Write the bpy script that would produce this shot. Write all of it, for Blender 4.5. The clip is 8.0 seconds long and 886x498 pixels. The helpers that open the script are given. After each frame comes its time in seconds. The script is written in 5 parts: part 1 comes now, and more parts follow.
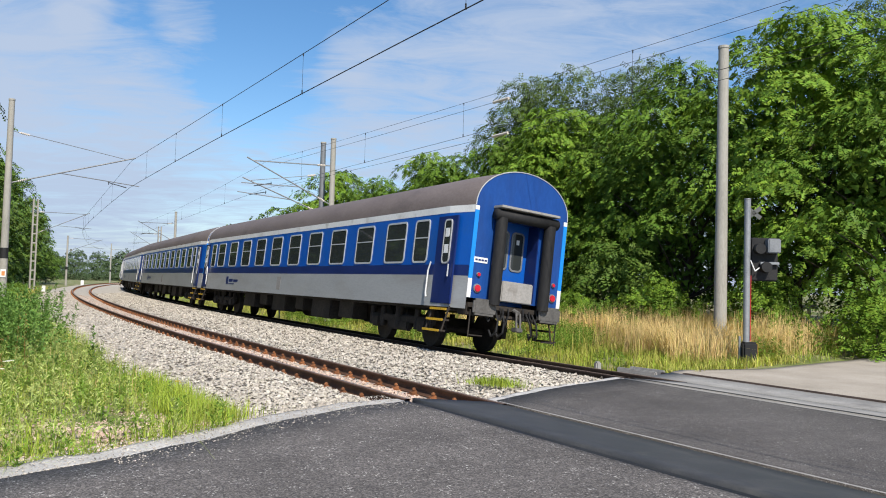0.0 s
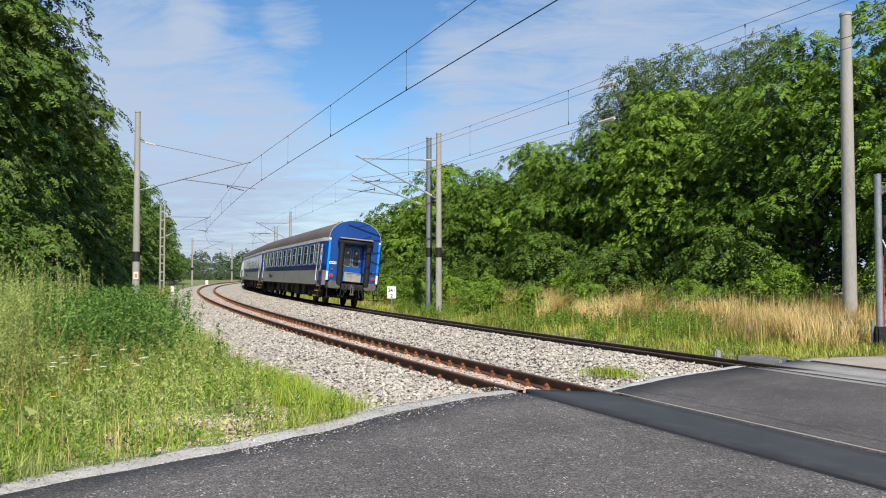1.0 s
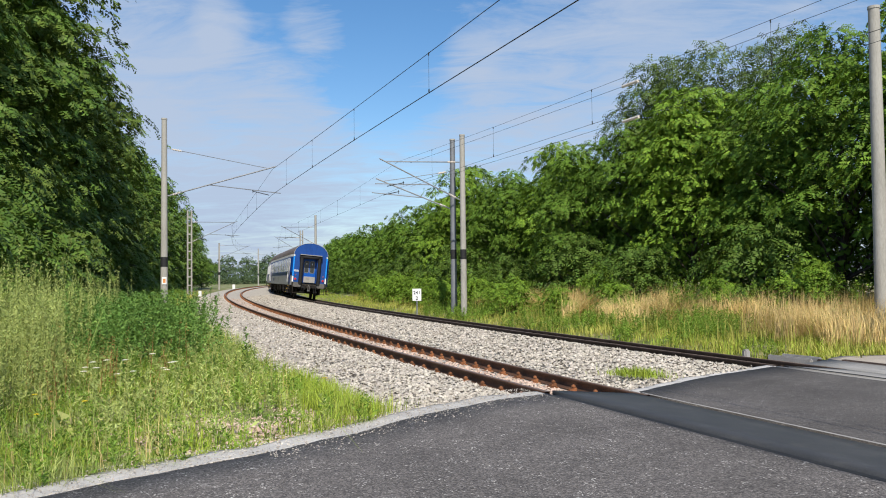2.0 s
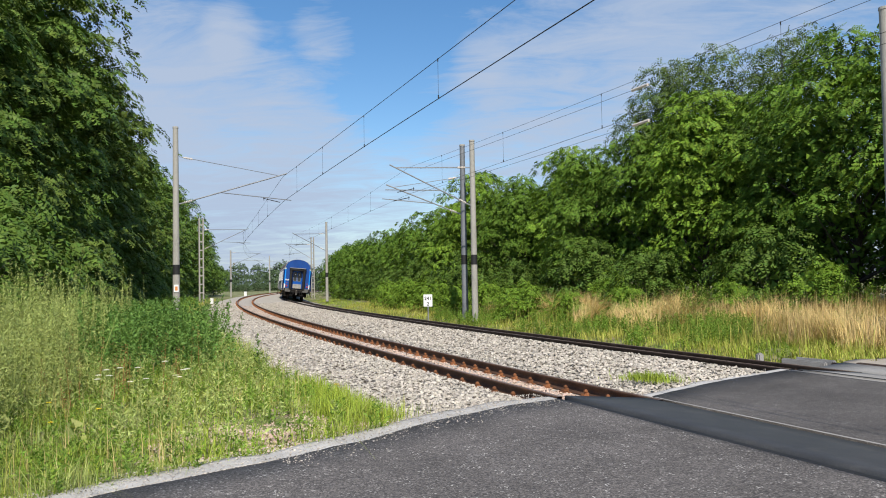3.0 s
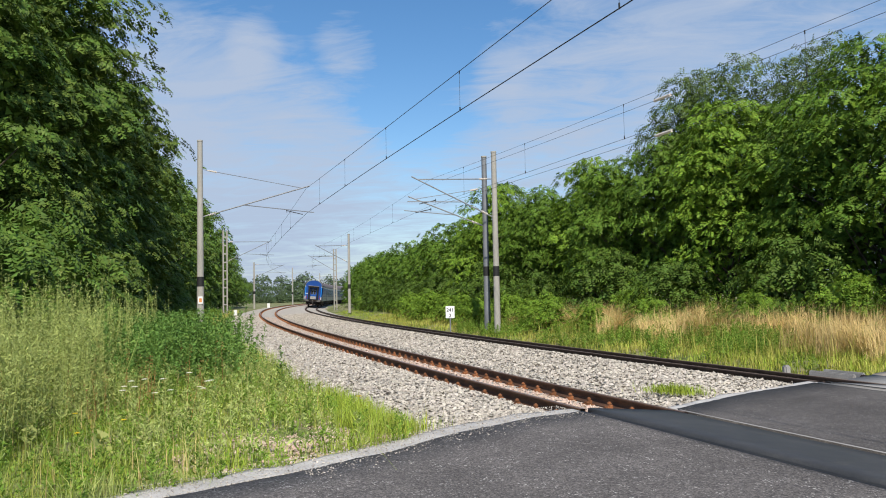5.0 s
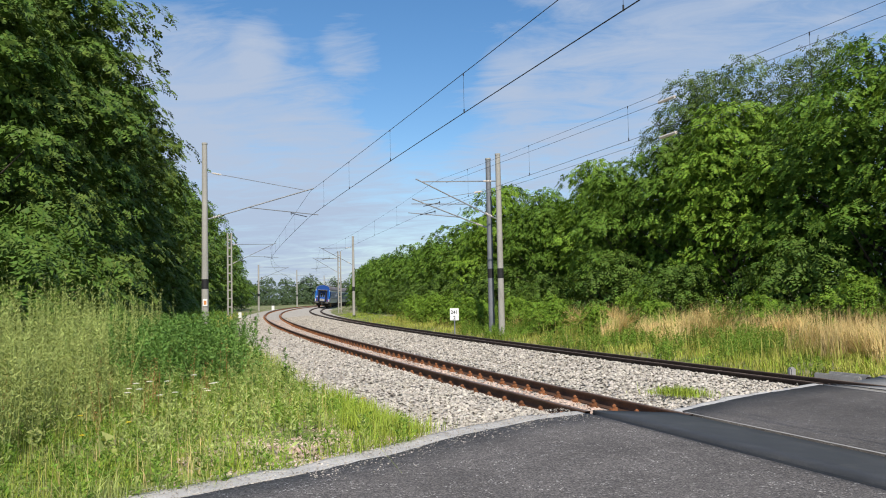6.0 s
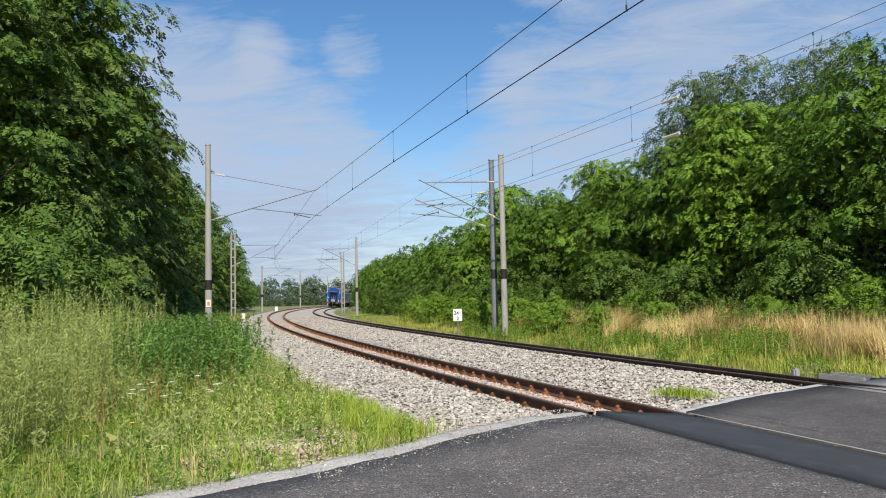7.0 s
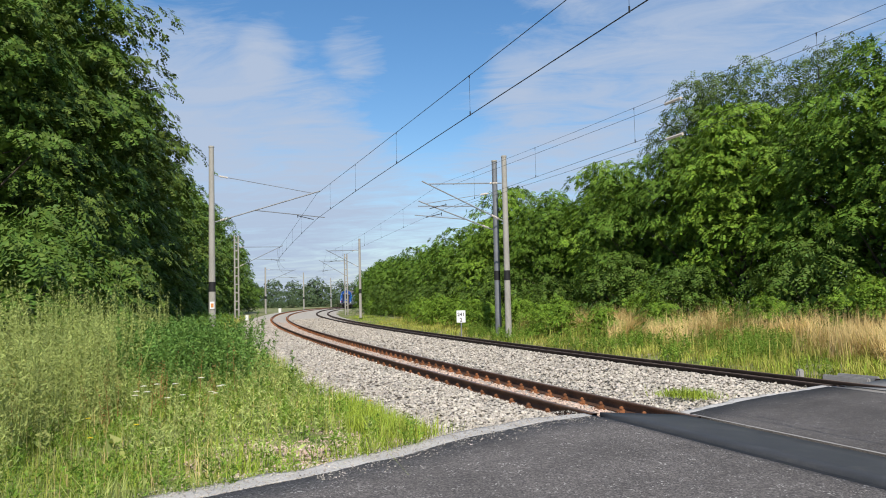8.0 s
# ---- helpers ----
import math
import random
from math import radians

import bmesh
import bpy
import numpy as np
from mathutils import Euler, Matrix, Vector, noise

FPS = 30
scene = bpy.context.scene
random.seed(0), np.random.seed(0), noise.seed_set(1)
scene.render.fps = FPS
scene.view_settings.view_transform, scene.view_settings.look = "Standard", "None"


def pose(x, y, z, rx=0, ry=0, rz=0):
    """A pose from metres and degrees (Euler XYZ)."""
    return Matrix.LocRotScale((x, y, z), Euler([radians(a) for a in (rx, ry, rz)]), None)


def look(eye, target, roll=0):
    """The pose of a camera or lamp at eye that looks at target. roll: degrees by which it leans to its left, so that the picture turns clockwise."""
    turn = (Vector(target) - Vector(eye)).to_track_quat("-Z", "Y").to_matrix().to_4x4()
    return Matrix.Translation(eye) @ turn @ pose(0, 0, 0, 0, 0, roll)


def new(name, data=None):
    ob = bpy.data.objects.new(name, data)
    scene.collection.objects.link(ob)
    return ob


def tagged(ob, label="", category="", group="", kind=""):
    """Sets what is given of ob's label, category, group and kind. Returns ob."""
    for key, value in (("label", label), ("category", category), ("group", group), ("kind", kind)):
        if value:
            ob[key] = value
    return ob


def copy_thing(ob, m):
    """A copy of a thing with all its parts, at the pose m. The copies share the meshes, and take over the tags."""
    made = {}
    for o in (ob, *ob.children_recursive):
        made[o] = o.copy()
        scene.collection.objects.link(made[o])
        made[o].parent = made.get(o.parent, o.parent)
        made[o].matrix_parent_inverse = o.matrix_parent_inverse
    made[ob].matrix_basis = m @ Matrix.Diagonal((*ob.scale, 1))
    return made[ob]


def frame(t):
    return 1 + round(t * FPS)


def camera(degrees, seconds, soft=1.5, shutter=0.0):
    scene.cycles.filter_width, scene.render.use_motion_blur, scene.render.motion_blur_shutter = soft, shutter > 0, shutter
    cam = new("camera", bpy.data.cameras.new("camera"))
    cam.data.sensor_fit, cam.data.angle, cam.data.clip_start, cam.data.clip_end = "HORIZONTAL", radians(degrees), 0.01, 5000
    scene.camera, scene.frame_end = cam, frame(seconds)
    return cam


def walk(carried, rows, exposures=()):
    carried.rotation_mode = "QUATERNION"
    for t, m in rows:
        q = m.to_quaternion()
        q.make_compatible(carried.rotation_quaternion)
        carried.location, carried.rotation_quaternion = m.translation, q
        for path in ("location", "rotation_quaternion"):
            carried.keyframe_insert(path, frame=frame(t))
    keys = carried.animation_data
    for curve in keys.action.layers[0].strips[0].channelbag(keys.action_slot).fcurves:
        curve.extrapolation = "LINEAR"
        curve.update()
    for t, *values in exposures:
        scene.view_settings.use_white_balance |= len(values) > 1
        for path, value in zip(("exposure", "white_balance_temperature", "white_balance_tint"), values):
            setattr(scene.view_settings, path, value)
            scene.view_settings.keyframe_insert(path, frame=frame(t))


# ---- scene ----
cam = camera(58.0, 8.0, 1.0)
PATH = [
    (0.0, 0.15, 2.48, -1.61), (0.1, 2.35, 2.38, -1.6), (0.2, 4.2, 2.25, -1.55), (0.3, 5.65, 2.1, -1.4), (0.4, 6.65, 1.98, -1.2),
    (0.5, 7.19, 1.91, -0.99), (0.7, 7.58, 1.83, -0.5), (1.0, 7.97, 1.77, 0.0), (1.5, 9.05, 1.8, 0.35), (3.0, 10.54, 2.33, 1.08),
    (3.5, 11.12, 2.61, 1.14), (4.0, 11.52, 2.85, 1.13), (4.5, 11.86, 3.04, 1.13), (6.0, 12.43, 3.35, 1.2), (6.5, 12.53, 3.38, 1.19),
    (7.0, 12.66, 3.41, 1.23), (7.5, 12.77, 3.46, 1.26), (8.0, 12.9, 3.52, 1.33)]
EYE = 1.596
EXPOSE = [(0.0, 0.28), (0.5, 0.26), (1.5, 0.22), (3.0, 0.17), (8.0, 0.15)]
walk(cam, [(t, pose(0, 0, EYE, 90 + p, r, y)) for t, y, p, r in PATH], EXPOSE)

# ---- light ----
SUN_LEFT, SUN_UP = 198.0, 47.0   # degrees left of the view's zero heading, degrees above the horizon
world = bpy.data.worlds.new("world")
scene.world = world
world.use_nodes = True


def nodes_of(tree):
    tree.nodes.clear()

    def n(kind, **kw):
        node = tree.nodes.new(kind)
        for k, v in kw.items():
            if k == "op":
                node.operation = v
            elif k == "blend":
                node.blend_type = v
            elif k == "mode":
                node.data_type = v
            else:
                node.inputs[int(k[1:]) if k[0] == "i" and k[1:].isdigit() else k.replace("_", " ")].default_value = v
        return node

    def l(a, b, ao=0, bi=0):
        tree.links.new(a.outputs[ao], b.inputs[bi])
    return n, l


def ramp(n, stops):
    r = n("ShaderNodeValToRGB")
    e = r.color_ramp.elements
    while len(e) < len(stops):
        e.new(0.5)
    for el, (p, c) in zip(e, stops):
        el.position = p
        el.color = (c, c, c, 1) if isinstance(c, (int, float)) else (*c, 1)
    return r


def build_sky():
    n, l = nodes_of(world.node_tree)
    tree_link = world.node_tree.links.new
    sky = n("ShaderNodeTexSky")
    sky.sky_type = "NISHITA"
    sky.sun_disc = False
    sky.sun_elevation = radians(SUN_UP)
    sky.sun_rotation = radians(-SUN_LEFT)
    sky.altitude, sky.air_density, sky.dust_density, sky.ozone_density = 300, 1.0, 0.6, 2.0
    co = n("ShaderNodeTexCoord")
    sep = n("ShaderNodeSeparateXYZ")
    l(co, sep, 0, 0)
    zz = n("ShaderNodeMath", op="MAXIMUM", i1=0.0)
    l(sep, zz, 2, 0)
    za = n("ShaderNodeMath", op="ADD", i1=0.10)
    l(zz, za)
    dx = n("ShaderNodeMath", op="DIVIDE")
    l(sep, dx, 0, 0), l(za, dx, 0, 1)
    dy = n("ShaderNodeMath", op="DIVIDE")
    l(sep, dy, 1, 0), l(za, dy, 0, 1)
    com = n("ShaderNodeCombineXYZ")
    l(dx, com, 0, 0), l(dy, com, 0, 1)
    mp = n("ShaderNodeMapping")
    mp.inputs["Rotation"].default_value = (0, 0, radians(-20))
    mp.inputs["Scale"].default_value = (0.55, 1.0, 1.0)
    mp.inputs["Location"].default_value = (CLOUD_AT[0], CLOUD_AT[1], 0)
    l(com, mp)
    big = n("ShaderNodeTexNoise", Scale=0.62, Detail=3.0, Roughness=0.5)
    l(mp, big)
    fine = n("ShaderNodeTexNoise", Scale=4.6, Detail=11.0, Roughness=0.66, Distortion=0.6)
    l(mp, fine)
    s = n("ShaderNodeMath", op="MULTIPLY_ADD", i1=0.95)
    l(fine, s, 0, 0)
    b2 = n("ShaderNodeMath", op="MULTIPLY", i1=0.45)
    l(big, b2)
    l(b2, s, 0, 2)
    # thicker veil low over the horizon, clear towards the zenith
    lo = n("ShaderNodeMapRange")
    lo.inputs["From Min"].default_value, lo.inputs["From Max"].default_value = 0.05, 0.42
    lo.inputs["To Min"].default_value, lo.inputs["To Max"].default_value = 0.09, -0.10
    l(sep, lo, 2, 0)
    add = n("ShaderNodeMath", op="ADD")
    l(s, add, 0, 0), l(lo, add, 0, 1)
    # banks of cloud and clear gaps: heading left, height, radius in degrees, amount
    for hd, el, rad, amt in CLOUD_BANKS:
        dot = n("ShaderNodeVectorMath", op="DOT_PRODUCT")
        h_, e_ = radians(hd), radians(el)
        dot.inputs[1].default_value = (-math.sin(h_) * math.cos(e_), math.cos(h_) * math.cos(e_), math.sin(e_))
        l(co, dot, 0, 0)
        mr = n("ShaderNodeMapRange")
        mr.interpolation_type = "SMOOTHSTEP"
        mr.inputs["From Min"].default_value, mr.inputs["From Max"].default_value = math.cos(radians(rad)), 1.0
        mr.inputs["To Min"].default_value, mr.inputs["To Max"].default_value = 0.0, amt
        tree_link(dot.outputs["Value"], mr.inputs[0])
        nx = n("ShaderNodeMath", op="ADD")
        l(add, nx, 0, 0), l(mr, nx, 0, 1)
        add = nx
    cov = ramp(n, [(0.58, 0.0), (0.70, 0.30), (0.84, 0.66), (1.0, 0.9)])
    l(add, cov)
    mix = n("ShaderNodeMixRGB")
    mix.inputs[2].default_value = CLOUD
    hsv = n("ShaderNodeHueSaturation", Saturation=1.25, Value=1.26)
    tree_link(sky.outputs[0], hsv.inputs["Color"])
    l(cov, mix, 0, 0), l(hsv, mix, 0, 1)
    hz = n("ShaderNodeMapRange")
    hz.inputs["From Min"].default_value, hz.inputs["From Max"].default_value = 0.0, 0.16
    hz.inputs["To Min"].default_value, hz.inputs["To Max"].default_value = 0.55, 0.0
    l(sep, hz, 2, 0)
    mix2 = n("ShaderNodeMixRGB")
    mix2.inputs[2].default_value = HAZE
    l(hz, mix2, 0, 0), l(mix, mix2, 0, 1)
    bg = n("ShaderNodeBackground", Strength=SKY)
    l(mix2, bg)
    out = n("ShaderNodeOutputWorld")
    l(bg, out)


SKY = 0.1
CLOUD = (4.25, 5.0, 6.35, 1)
HAZE = (3.1, 4.0, 6.0, 1)
CLOUD_AT = (0.0, 0.0)
CLOUD_BANKS = ((27, 11.5, 13, .25), (2, 13, 11, .17), (-10, 17.5, 10, .17), (15.5, 20, 12, -.2), (14, 14, 5, -.1), (24, 23, 12, -.14), (18.6, 17.8, 3.0, .26), (25.3, 17.2, 2.4, .2), (7.5, 15.5, 2.5, .16))
build_sky()
sun_data = bpy.data.lights.new("sun", "SUN")
sun_data.energy, sun_data.angle, sun_data.color = 5.0, radians(0.6), (1.0, 0.935, 0.83)
sun = new("sun", sun_data)
_a, _e = radians(SUN_LEFT), radians(SUN_UP)
sun.matrix_world = look((-math.sin(_a) * math.cos(_e) * 60, math.cos(_a) * math.cos(_e) * 60, math.sin(_e) * 60), (0, 0, 0))


# ---- materials ----
def material(name, colors, scale=1.0, fine=12.0, rough=0.7, metal=0.0, bump=0.15, bump_scale=None, obj_var=0.0, isl_var=0.0,
             spec=0.4, stretch=(1, 1, 1), trans=0.0, detail=6.0, dirt=None, dirt_scale=0.6, dirt_at=(0.55, 0.75)):
    """colors: dark, mid, light of the grain; dirt: a stain colour with its own large shape."""
    m = bpy.data.materials.new(name)
    m.use_nodes = True
    n, l = nodes_of(m.node_tree)
    co = n("ShaderNodeTexCoord")
    mp = n("ShaderNodeMapping")
    mp.inputs["Scale"].default_value = stretch
    l(co, mp, 3, 0)
    a = n("ShaderNodeTexNoise", Scale=scale, Detail=detail, Roughness=0.6)
    l(mp, a)
    b = n("ShaderNodeTexNoise", Scale=fine, Detail=4.0, Roughness=0.7)
    l(mp, b)
    h = n("ShaderNodeMixRGB")
    h.inputs[0].default_value = 0.5
    l(a, h, 0, 1), l(b, h, 0, 2)
    r = ramp(n, [(0.34, colors[0]), (0.5, colors[1]), (0.66, colors[2])])
    l(h, r)
    col = r
    if dirt:
        d = n("ShaderNodeTexNoise", Scale=dirt_scale, Detail=7.0, Roughness=0.65)
        l(mp, d)
        dr = ramp(n, [(dirt_at[0], 0.0), (dirt_at[1], 1.0)])
        l(d, dr)
        mx = n("ShaderNodeMixRGB")
        mx.inputs[2].default_value = (*dirt, 1)
        l(dr, mx, 0, 0), l(col, mx, 0, 1)
        col = mx
    if obj_var or isl_var:
        hs = n("ShaderNodeHueSaturation")
        v = n("ShaderNodeMapRange")
        k = obj_var or isl_var
        v.inputs["To Min"].default_value, v.inputs["To Max"].default_value = 1 - k, 1 + k
        if obj_var:
            l(n("ShaderNodeObjectInfo"), v, 5, 0)
        else:
            g = n("ShaderNodeNewGeometry")
            m.node_tree.links.new(g.outputs["Random Per Island"], v.inputs[0])
        m.node_tree.links.new(v.outputs[0], hs.inputs["Value"])
        m.node_tree.links.new(col.outputs[0], hs.inputs["Color"])
        if isl_var:
            v2 = n("ShaderNodeMapRange")
            v2.inputs["To Min"].default_value, v2.inputs["To Max"].default_value = 0.485, 0.515
            w = n("ShaderNodeMath", op="FRACT")
            w0 = n("ShaderNodeMath", op="MULTIPLY", i1=7.31)
            m.node_tree.links.new(g.outputs["Random Per Island"], w0.inputs[0])
            l(w0, w), l(w, v2)
            m.node_tree.links.new(v2.outputs[0], hs.inputs["Hue"])
        col = hs
    p = n("ShaderNodeBsdfPrincipled", Roughness=rough, Metallic=metal)
    p.inputs["Specular IOR Level"].default_value = spec
    l(col, p)
    if bump:
        bn = n("ShaderNodeBump", Strength=bump, Distance=0.02)
        l(b, bn, 0, 2)
        m.node_tree.links.new(bn.outputs[0], p.inputs["Normal"])
    out = n("ShaderNodeOutputMaterial")
    if trans:
        t = n("ShaderNodeBsdfTranslucent")
        tc = n("ShaderNodeMixRGB", blend="MULTIPLY")
        tc.inputs[0].default_value = 1.0
        tc.inputs[2].default_value = (1.25, 1.25, 0.45, 1)
        l(col, tc, 0, 1), l(tc, t)
        ms = n("ShaderNodeMixShader")
        ms.inputs[0].default_value = trans
        l(p, ms, 0, 1), l(t, ms, 0, 2), l(ms, out)
    else:
        l(p, out)
    return m


def aggregate(name, base, light, speck, scale=95.0, amount=.12):
    """Asphalt: dark binder, grey aggregate and few pale chips."""
    m = bpy.data.materials.new(name)
    m.use_nodes = True
    n, l = nodes_of(m.node_tree)
    co = n("ShaderNodeTexCoord")
    big = n("ShaderNodeTexNoise", Scale=.55, Detail=6.0, Roughness=.65)
    l(co, big, 3, 0)
    mid = n("ShaderNodeTexNoise", Scale=7.0, Detail=5.0, Roughness=.7)
    l(co, mid, 3, 0)
    vo = n("ShaderNodeTexVoronoi", Scale=scale)
    l(co, vo, 3, 0)
    sep = n("ShaderNodeSeparateColor")
    m.node_tree.links.new(vo.outputs["Color"], sep.inputs[0])
    r1 = ramp(n, [(0.0, base), (.62, tuple(.5 * (p + q) for p, q in zip(base, light))), (1.0, light)])
    l(sep, r1)
    chips = ramp(n, [(1 - amount, 0.0), (1 - amount + .02, 1.0)])
    l(sep, chips, 1, 0)
    sparse = ramp(n, [(.46, 0.0), (.62, 1.0)])
    l(mid, sparse)
    cm = n("ShaderNodeMath", op="MULTIPLY")
    l(chips, cm, 0, 0), l(sparse, cm, 0, 1)
    mx = n("ShaderNodeMixRGB")
    mx.inputs[2].default_value = (*speck, 1)
    l(cm, mx, 0, 0), l(r1, mx, 0, 1)
    wear = ramp(n, [(.3, .72), (.7, 1.35)])
    l(big, wear)
    mu = n("ShaderNodeMixRGB", blend="MULTIPLY")
    mu.inputs[0].default_value = 1.0
    l(mx, mu, 0, 1), l(wear, mu, 0, 2)
    p = n("ShaderNodeBsdfPrincipled", Roughness=.85)
    p.inputs["Specular IOR Level"].default_value = .3
    l(mu, p)
    bn = n("ShaderNodeBump", Strength=.7, Distance=.008)
    m.node_tree.links.new(vo.outputs["Distance"], bn.inputs["Height"])
    bn.invert = True
    m.node_tree.links.new(bn.outputs[0], p.inputs["Normal"])
    l(p, n("ShaderNodeOutputMaterial"))
    return m


def glass(name, tint=(0.03, 0.035, 0.035), rough=0.04):
    m = bpy.data.materials.new(name)
    m.use_nodes = True
    n, l = nodes_of(m.node_tree)
    p = n("ShaderNodeBsdfPrincipled", Roughness=rough)
    p.inputs["Base Color"].default_value = (*tint, 1)
    p.inputs["Specular IOR Level"].default_value = 0.5
    out = n("ShaderNodeOutputMaterial")
    l(p, out)
    return m


M = {}
M["asphalt"] = aggregate("asphalt", (.046, .042, .041), (.19, .172, .16), (.5, .48, .45), 85.0, .08)
M["asphalt_new"] = aggregate("asphalt_new", (.052, .048, .047), (.145, .133, .125), (.4, .39, .37), 110.0, .04)
M["rubber"] = material("rubber", [(.035, .037, .04), (.048, .05, .053), (.07, .07, .072)], 2, 60, .6, bump=.2, dirt=(.09, .088, .083), dirt_scale=1.2)
M["fines"] = material("fines", [(.30, .29, .275), (.42, .405, .385), (.54, .525, .50)], 3, 70, .95, bump=.6)
M["fines_grey"] = material("fines_grey", [(.20, .19, .18), (.28, .27, .255), (.36, .35, .33)], 1.5, 60, .9, bump=.3, dirt=(.13, .125, .12), dirt_scale=.8)
M["soil"] = material("soil", [(.10, .08, .05), (.20, .165, .11), (.33, .28, .2)], 1.2, 45, .95, bump=.7, dirt=(.08, .10, .03), dirt_scale=.8, dirt_at=(.42, .6))
M["turf"] = material("turf", [(.06, .08, .02), (.12, .15, .035), (.2, .22, .07)], .7, 35, .95, bump=.8, dirt=(.30, .25, .16), dirt_scale=.6, dirt_at=(.48, .62))
M["sand_road"] = material("sand_road", [(.24, .21, .17), (.34, .30, .25), (.43, .385, .33)], .8, 50, .95, bump=.3)
M["bed"] = material("bed", [(.22, .20, .175), (.38, .35, .305), (.53, .49, .43)], 6, 24, .95, bump=1.0)
M["stone"] = material("stone", [(.30, .268, .222), (.435, .392, .332), (.56, .512, .445)], 3, 30, .9, bump=.3, isl_var=.3)
M["stone_pink"] = material("stone_pink", [(.38, .255, .19), (.50, .37, .29), (.58, .46, .38)], 3, 30, .9, bump=.3, isl_var=.25)
M["sleeper"] = material("sleeper", [(.30, .25, .21), (.42, .36, .31), (.50, .45, .40)], 2, 40, .9, bump=.3, dirt=(.27, .13, .07), dirt_scale=1.5, obj_var=.1)
M["rust"] = material("rust", [(.045, .022, .013), (.085, .042, .024), (.13, .065, .038)], 3, 40, .8, bump=.2, dirt=(.16, .075, .035), dirt_scale=2.0)
M["rust_dark"] = material("rust_dark", [(.022, .014, .011), (.04, .026, .02), (.065, .045, .035)], 3, 40, .75, bump=.2)
M["railhead"] = material("railhead", [(.14, .09, .07), (.20, .14, .11), (.26, .2, .16)], 3, 50, .5, metal=.4, bump=.05)
M["clip"] = material("clip", [(.13, .05, .02), (.23, .09, .035), (.32, .15, .07)], 9, 60, .85, bump=.3, obj_var=.25)
M["clip_old"] = material("clip_old", [(.28, .22, .17), (.4, .35, .3), (.5, .46, .42)], 9, 60, .85, bump=.3)
M["concrete"] = material("concrete", [(.25, .24, .21), (.335, .32, .285), (.41, .39, .35)], 1.5, 30, .9, bump=.25, stretch=(1, 1, .25), dirt=(.275, .262, .232), dirt_scale=1.2)
M["galv"] = material("galv", [(.22, .23, .24), (.31, .32, .33), (.4, .41, .42)], 3, 40, .5, metal=.5, bump=.05)
M["steel_grey"] = material("steel_grey", [(.13, .14, .155), (.18, .19, .205), (.25, .26, .27)], 2, 40, .55, metal=.2, bump=.08)
M["galv_dull"] = material("galv_dull", [(.06, .065, .06), (.09, .095, .09), (.12, .125, .12)], 3, 40, .7, bump=.05)
M["wire"] = material("wire", [(.02, .021, .022), (.035, .036, .037), (.05, .05, .05)], 8, 50, .6, metal=.4, bump=0)
M["black"] = material("black", [(.008, .008, .009), (.014, .014, .015), (.024, .023, .022)], 2, 30, .7, bump=.15)
M["under"] = material("under", [(.012, .010, .009), (.026, .021, .017), (.055, .044, .034)], 2, 25, .85, bump=.4)
M["blue"] = material("blue", [(.004, .075, .36), (.005, .088, .41), (.008, .1, .44)], .8, 25, .28, bump=.01, spec=.3, dirt=(.02, .09, .28), dirt_scale=.9, dirt_at=(.5, .8))
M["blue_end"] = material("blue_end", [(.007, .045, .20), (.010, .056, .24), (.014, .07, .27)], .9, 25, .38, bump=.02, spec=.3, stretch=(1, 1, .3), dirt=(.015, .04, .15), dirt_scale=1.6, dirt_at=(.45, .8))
M["blue_light"] = material("blue_light", [(.008, .2, .62), (.012, .225, .68), (.02, .25, .72)], .8, 25, .3, bump=.01, spec=.3)
M["navy"] = material("navy", [(.008, .018, .09), (.010, .024, .12), (.014, .03, .14)], .8, 25, .3, bump=.01, spec=.3)
M["grey_side"] = material("grey_side", [(.27, .28, .285), (.325, .335, .34), (.365, .375, .38)], .6, 20, .38, bump=.02, stretch=(.4, .4, 1.6), dirt=(.26, .25, .235), dirt_scale=1.0, dirt_at=(.48, .78))
M["white_trim"] = material("white_trim", [(.58, .58, .57), (.68, .68, .67), (.75, .75, .74)], 1, 20, .45, bump=.02, dirt=(.4, .38, .35), dirt_scale=1.5)
M["roof"] = material("roof", [(.105, .085, .08), (.145, .118, .11), (.18, .15, .14)], .7, 20, .65, bump=.06, stretch=(.5, 1, 1), dirt=(.085, .07, .066), dirt_scale=.8)
M["frame_alu"] = material("frame_alu", [(.40, .41, .415), (.50, .51, .515), (.58, .59, .595)], 3, 40, .45, metal=.2, bump=.02)
M["grey_plate"] = material("grey_plate", [(.20, .19, .18), (.28, .27, .255), (.35, .33, .31)], 2, 20, .7, bump=.1, dirt=(.15, .135, .12), dirt_scale=2)
M["buffer"] = material("buffer", [(.075, .07, .066), (.11, .105, .098), (.16, .152, .145)], 2, 20, .65, metal=.2, bump=.1, dirt=(.06, .055, .05), dirt_scale=3)
M["rubber_black"] = material("rubber_black", [(.009, .009, .010), (.015, .015, .016), (.026, .025, .024)], 2, 20, .7, bump=.1, spec=.25, stretch=(1, 1, .3))
M["yellow"] = material("yellow", [(.42, .24, .012), (.58, .35, .02), (.66, .42, .04)], 4, 40, .6, bump=.1, dirt=(.15, .09, .03), dirt_scale=5)
M["red_lens"] = material("red_lens", [(.42, .008, .02), (.5, .01, .03), (.55, .02, .04)], 3, 30, .25, bump=0)
M["white_paint"] = material("white_paint", [(.62, .62, .6), (.74, .74, .72), (.8, .8, .78)], 2, 30, .6, bump=.03)
M["ink"] = material("ink", [(.01, .01, .011), (.016, .016, .017), (.025, .025, .025)], 5, 30, .6, bump=0)
